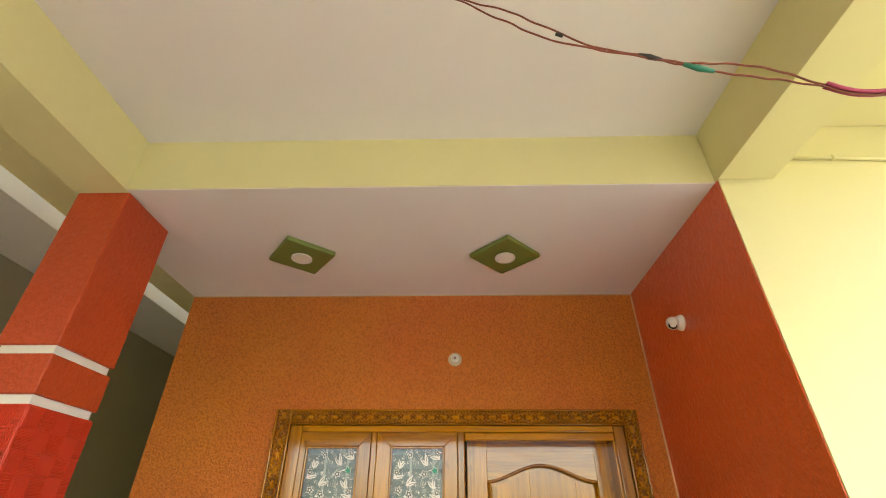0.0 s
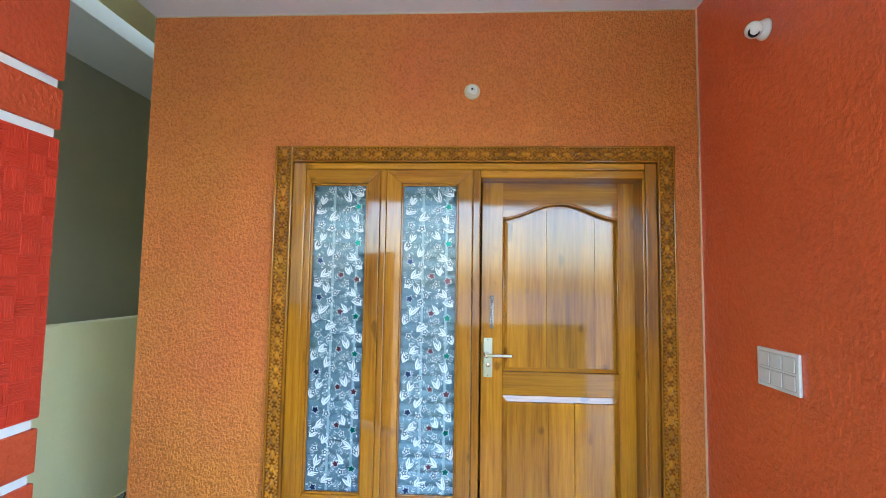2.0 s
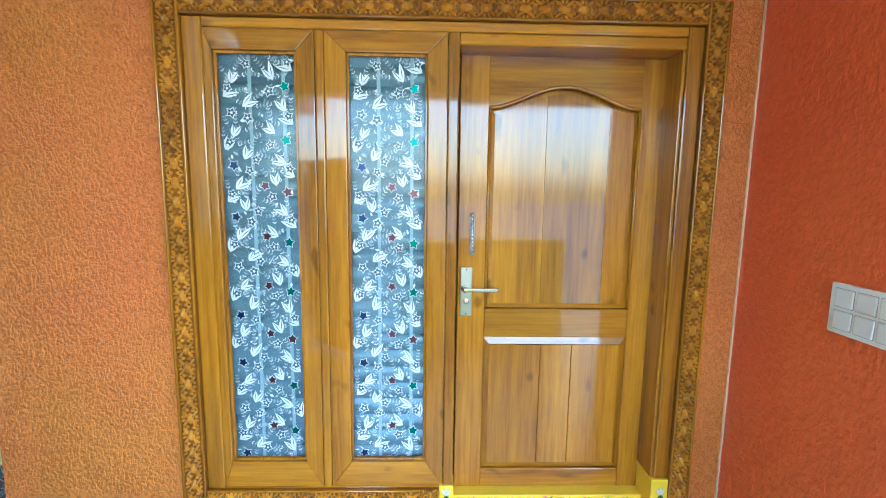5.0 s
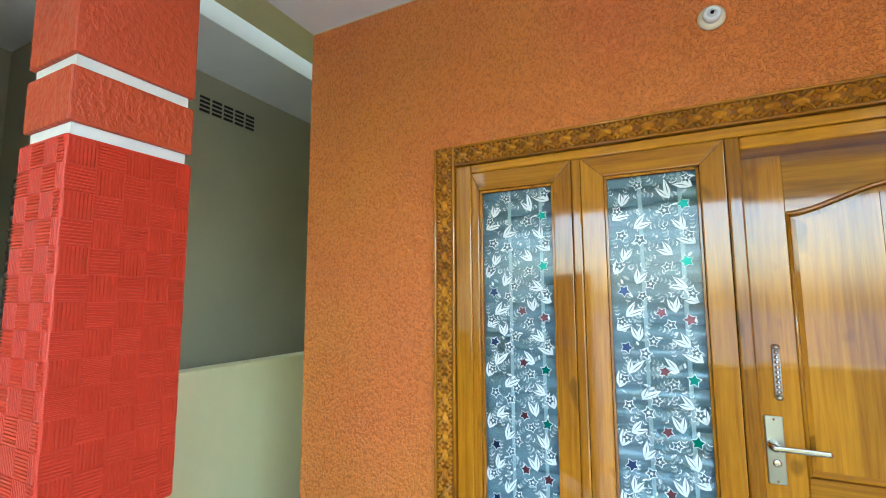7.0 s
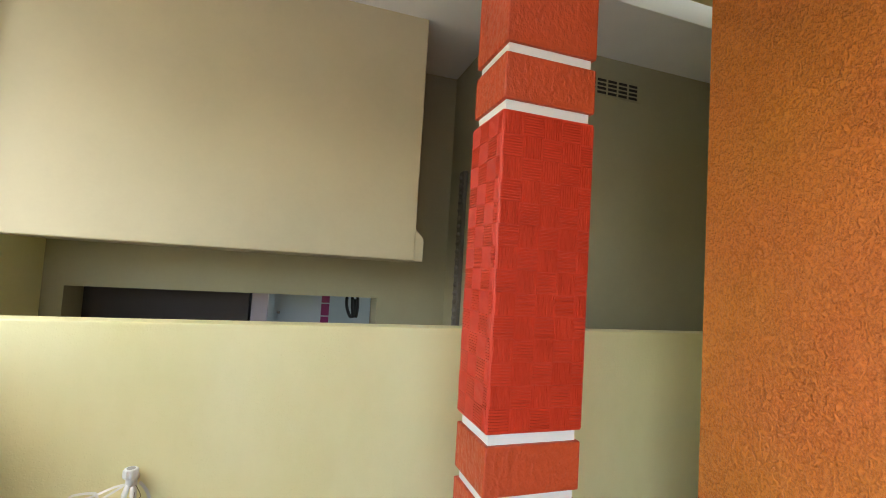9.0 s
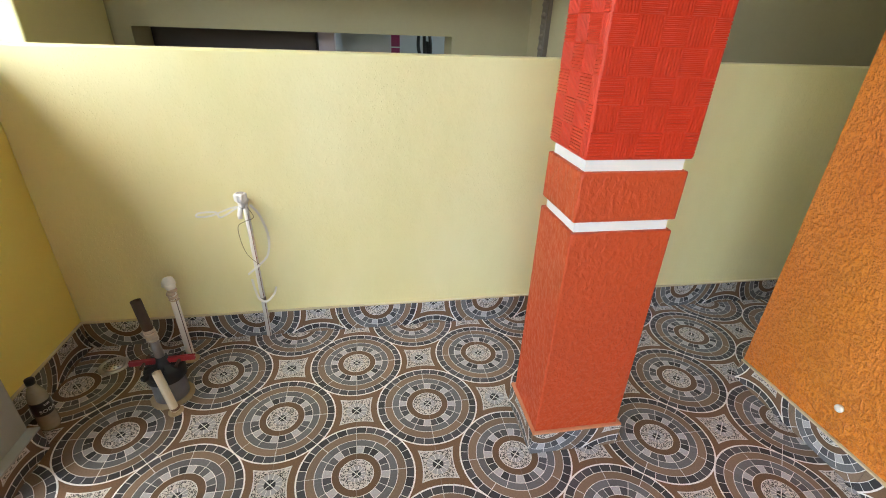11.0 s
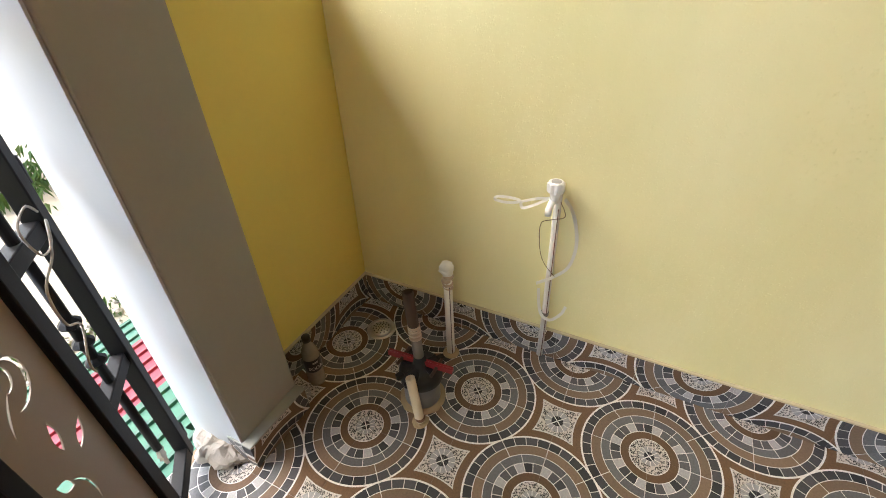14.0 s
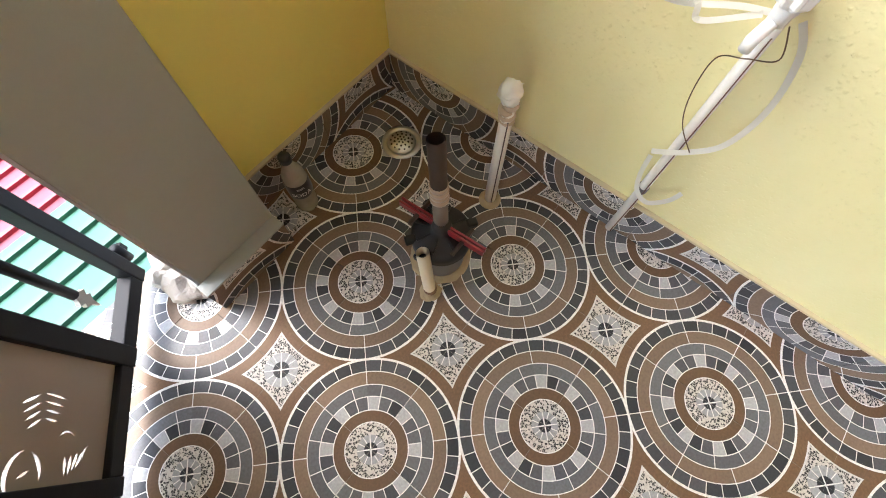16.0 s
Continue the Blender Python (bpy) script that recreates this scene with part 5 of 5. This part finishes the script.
def rubble():
    r = thing("broken_plaster", "lump of broken cement at the foot of the gate pillar", "rubble", (-1.555, -0.36, 0))
    rnd = random.Random(8)
    for k, (x, y, s) in enumerate(((0.0, 0.0, 0.055), (-0.015, 0.05, 0.03), (0.02, -0.05, 0.045), (0.02, 0.035, 0.02), (-0.01, -0.09, 0.05))):
        bm = bmesh.new()
        bmesh.ops.create_icosphere(bm, subdivisions=3, radius=s, matrix=Matrix.LocRotScale((x, y, s * 0.35), None, (0.85, 1.15, 0.5)))
        for v in bm.verts:
            v.co += s * 0.35 * noise.noise_vector(v.co * (1.6 / s) + Vector((k, 0, 0)))
            v.co.z = max(v.co.z, -0.003)
        part("lump", bm, M_CEMENT, r)


rubble()

# ---- outside ----


def ramp():
    r = thing("entry_ramp", "ribbed entry ramp painted in pink and mint bands", "ramp", (0, 0, 0))
    slope = math.atan2(0.42, 1.35)

    def at(y):
        return -0.06 - (-0.63 - y) * math.tan(slope)

    for y0, y1, mat, x0, x1 in ((-0.475, -0.63, M_GREENSHEET, -1.585, -0.51), (-0.63, -1.02, M_GREENSHEET, -2.3, 1.4), (-1.02, -1.6, M_PINKSHEET, -2.3, 1.4), (-1.6, -1.98, M_GREENSHEET, -2.3, 1.4)):
        bm = bmesh.new()
        vs = [bm.verts.new(p) for p in ((x0, y0, at(y0)), (x1, y0, at(y0)), (x1, y1, at(y1)), (x0, y1, at(y1)), (x0, y0, -0.55), (x1, y0, -0.55), (x1, y1, -0.55), (x0, y1, -0.55))]
        for f in ((0, 1, 2, 3), (7, 6, 5, 4), (0, 4, 5, 1), (1, 5, 6, 2), (2, 6, 7, 3), (3, 7, 4, 0)):
            bm.faces.new([vs[i] for i in f])
        band = part("band", bm, mat, r, "painted cement")
        n = max(1, round((y0 - y1) / 0.125))
        for k in range(n):
            y = y0 - (k + 0.5) * (y0 - y1) / n
            bm = bmesh.new()
            add_prism(bm, [(-0.017, -0.004), (0.017, -0.004), (0.011, 0.014), (-0.011, 0.014)], x1 - x0)
            for v in bm.verts:
                v.co = Vector((x0 + v.co.y, y + v.co.x, at(y + v.co.x) + v.co.z))
            # ribs carry their own shade as a darker band colour
            part("rib", bm, M_PINKRIB_SHADE if mat is M_PINKSHEET else M_GREENRIB_SHADE, band)


ramp()


def weeds():
    w = bmesh.new()
    rnd = random.Random(21)
    for k in range(900):
        x, y = -2.9 + rnd.gauss(0, 0.7), -4.7 + rnd.gauss(0, 0.35)
        if k > 700:
            x, y = rnd.uniform(-2.6, -1.2), -2.15 + rnd.gauss(0, 0.07)
        h = rnd.uniform(0.06, 0.2) * (0.4 if k > 700 else 1)
        a = rnd.uniform(0, 2 * math.pi)
        lean = Vector((math.cos(a), math.sin(a), 0)) * h * 0.6
        side = Vector((-math.sin(a), math.cos(a), 0)) * h * 0.16
        p = Vector((x, y, -0.505))
        mid = p + Vector((0, 0, h * 0.7)) + lean * 0.4
        w.faces.new([w.verts.new(c) for c in (p, mid - side, p + Vector((0, 0, h)) + lean, mid + side)])
    tagged(mesh_object("weeds", w, M_LEAFGREEN), "low green weeds on the sandy ground", "weeds", kind="stuff")
    s = bmesh.new()
    for k in range(160):
        x, y = rnd.uniform(-2.8, -0.6), -2.12 + rnd.gauss(0, 0.08)
        q = rnd.uniform(0.012, 0.04)
        bmesh.ops.create_icosphere(s, subdivisions=1, radius=q, matrix=Matrix.LocRotScale((x, y, -0.5 + q * 0.3), Euler((rnd.random() * 3, 0, rnd.random() * 3)), (1, 0.8, 0.6)))
    tagged(mesh_object("rubble_strip", s, M_CEMENT), "loose stones along the foot of the ramp", "gravel", kind="stuff")


weeds()

# ---- tile pieces: skirting and floor ----


def chamfered(sx, sy, sz, c=0.0007):
    """A tile with chamfered upper edges, centred in plan, its face at z = 0."""
    bm = bmesh.new()
    rings = [[bm.verts.new((a * (sx / 2 - d), b * (sy / 2 - d), z)) for a, b in ((-1, -1), (1, -1), (1, 1), (-1, 1))] for d, z in ((0, -sz), (0, -c), (c, 0))]
    for lo, hi in zip(rings, rings[1:]):
        for k in range(4):
            bm.faces.new((lo[k], lo[(k + 1) % 4], hi[(k + 1) % 4], hi[k]))
    bm.faces.new(rings[-1])
    return bm


def tile_mesh(sx, sy, sz, mat):
    me = bpy.data.meshes.new("tile")
    bm = chamfered(sx, sy, sz)
    bmesh.ops.recalc_face_normals(bm, faces=bm.faces)
    bm.to_mesh(me)
    bm.free()
    me.materials.append(mat)
    return me


M_PEACH = paint("peach_mortar", (0.6, 0.26, 0.13), 0.25, 0.8)


def skirting(name, label, runs, h=0.1):
    """Runs of skirting tiles: start, end, outward normal, thickness."""
    s = tagged(thing(name, label, "skirting"), kind="structure")
    for (ax, ay), (bx, by), (nx, ny), thick in runs:
        length = math.hypot(bx - ax, by - ay)
        n = max(1, math.ceil(length / TILE - 0.2))
        size = length / n
        along_x = abs(bx - ax) > abs(by - ay)
        me = tile_mesh(size - 0.0015, h, thick, M_SKIRT_Y if along_x else M_SKIRT_X)
        turn = math.degrees(math.atan2(ny, nx)) + 90
        for k in range(n):
            t = (k + 0.5) / n
            ob = new("tile", me)
            ob.parent = s
            ob.matrix_basis = pose(ax + (bx - ax) * t + nx * thick, ay + (by - ay) * t + ny * thick, h / 2, 0, 0, turn) @ pose(0, 0, 0, 90, 0, 0)
        bm = bmesh.new()
        ox, oy = nx * thick, ny * thick
        x0, x1 = sorted((min(ax, bx, ax + ox, bx + ox), max(ax, bx, ax + ox, bx + ox)))
        y0, y1 = sorted((min(ay, by, ay + oy, by + oy), max(ay, by, ay + oy, by + oy)))
        add_box(bm, x0, x1, y0, y1, h - 0.001, h + 0.007, 0.002)
        part("mortar_line", bm, M_PEACH if name == "pillar_skirting" else (M_GREYPILLAR if "gate" in name else M_MORTAR), s)
    return s


skirting("baseboard_parapet", "mosaic-printed skirting tiles along the parapet", [((PARAPET_X, FRONT_Y), (PARAPET_X, 4.4), (1, 0), 0.013)], 0.138)
skirting("baseboard_front", "mosaic-printed skirting tiles along the yellow wall", [((PARAPET_X + 0.014, FRONT_Y), (-1.826, FRONT_Y), (0, 1), 0.013)], 0.138)
skirting("baseboard_gate_pillar", "mosaic-printed skirting tiles round the gate pillar", [((-1.826, -0.268), (-1.572, -0.268), (0, 1), 0.04), ((-1.578, -0.33), (-1.578, -0.2685), (1, 0), 0.006)], 0.1)
e = 0.014
skirting("pillar_skirting", "mosaic-printed skirting tiles round the red pillar", [((PX1, PY0 - e), (PX1, PY1 + e), (1, 0), e), ((PX0 - e, PY0), (PX1, PY0), (0, -1), e), ((PX1, PY1), (PX0 - e, PY1), (0, 1), e), ((PX0, PY0), (PX0, PY1), (-1, 0), e)])
skirting("baseboard_door_wall", "mosaic-printed skirting tiles under the orange wall", [((EDGE_X, WALL_Y), (-0.055, WALL_Y), (0, -1), 0.014), ((0.967, WALL_Y), (RIGHT_X, WALL_Y), (0, -1), 0.014)])
skirting("baseboard_step", "tall mosaic-printed riser tiles under the door sill", [((-0.055, WALL_Y), (0.966, WALL_Y), (0, -1), 0.018)], 0.183)
skirting("baseboard_red_wall", "mosaic-printed skirting tiles under the red wall", [((RIGHT_X, BEAM_Y), (RIGHT_X, WALL_Y - 0.015), (-1, 0), 0.014)])
skirting("baseboard_passage", "mosaic-printed skirting tiles along the passage", [((EDGE_X, WALL_Y + 0.02), (EDGE_X, 4.4), (-1, 0), 0.012)])


def floor_tiles():
    f = tagged(thing("floor_tiles", "mosaic-printed glazed tiles laid over the porch floor", "floor tiles"), kind="structure")
    me = tile_mesh(TILE - 0.0009, TILE - 0.0009, 0.011, M_TILE)
    edge = tile_mesh(TILE - 0.0009, 0.173, 0.011, M_TILE)
    rest = bmesh.new()
    rnd = random.Random(2)
    for i in range(-2, 16):
        for j in range(-4, 18):
            x, y = LX + (i + 0.5) * TILE, LY + (j + 0.5) * TILE
            if y > 2.95 and x > -1.75:
                continue
            if x > RIGHT_X + 0.1 and y > 1.6:
                continue
            near = x < 1.2 and y < 4.2
            if near:
                ob = new("tile", edge if j == -4 else me)
                ob.parent = f
                ob.matrix_basis = pose(x, -0.387 if j == -4 else y, rnd.uniform(-0.0004, 0.0003), rnd.uniform(-0.09, 0.09), rnd.uniform(-0.09, 0.09), 0)
            else:
                add_box(rest, x - 0.149, x + 0.149, -0.474 if j == -4 else y - 0.149, y + 0.149, -0.011, 0)
    tagged(part("far_tile", rest, M_TILE, f), kind="stuff")


floor_tiles()
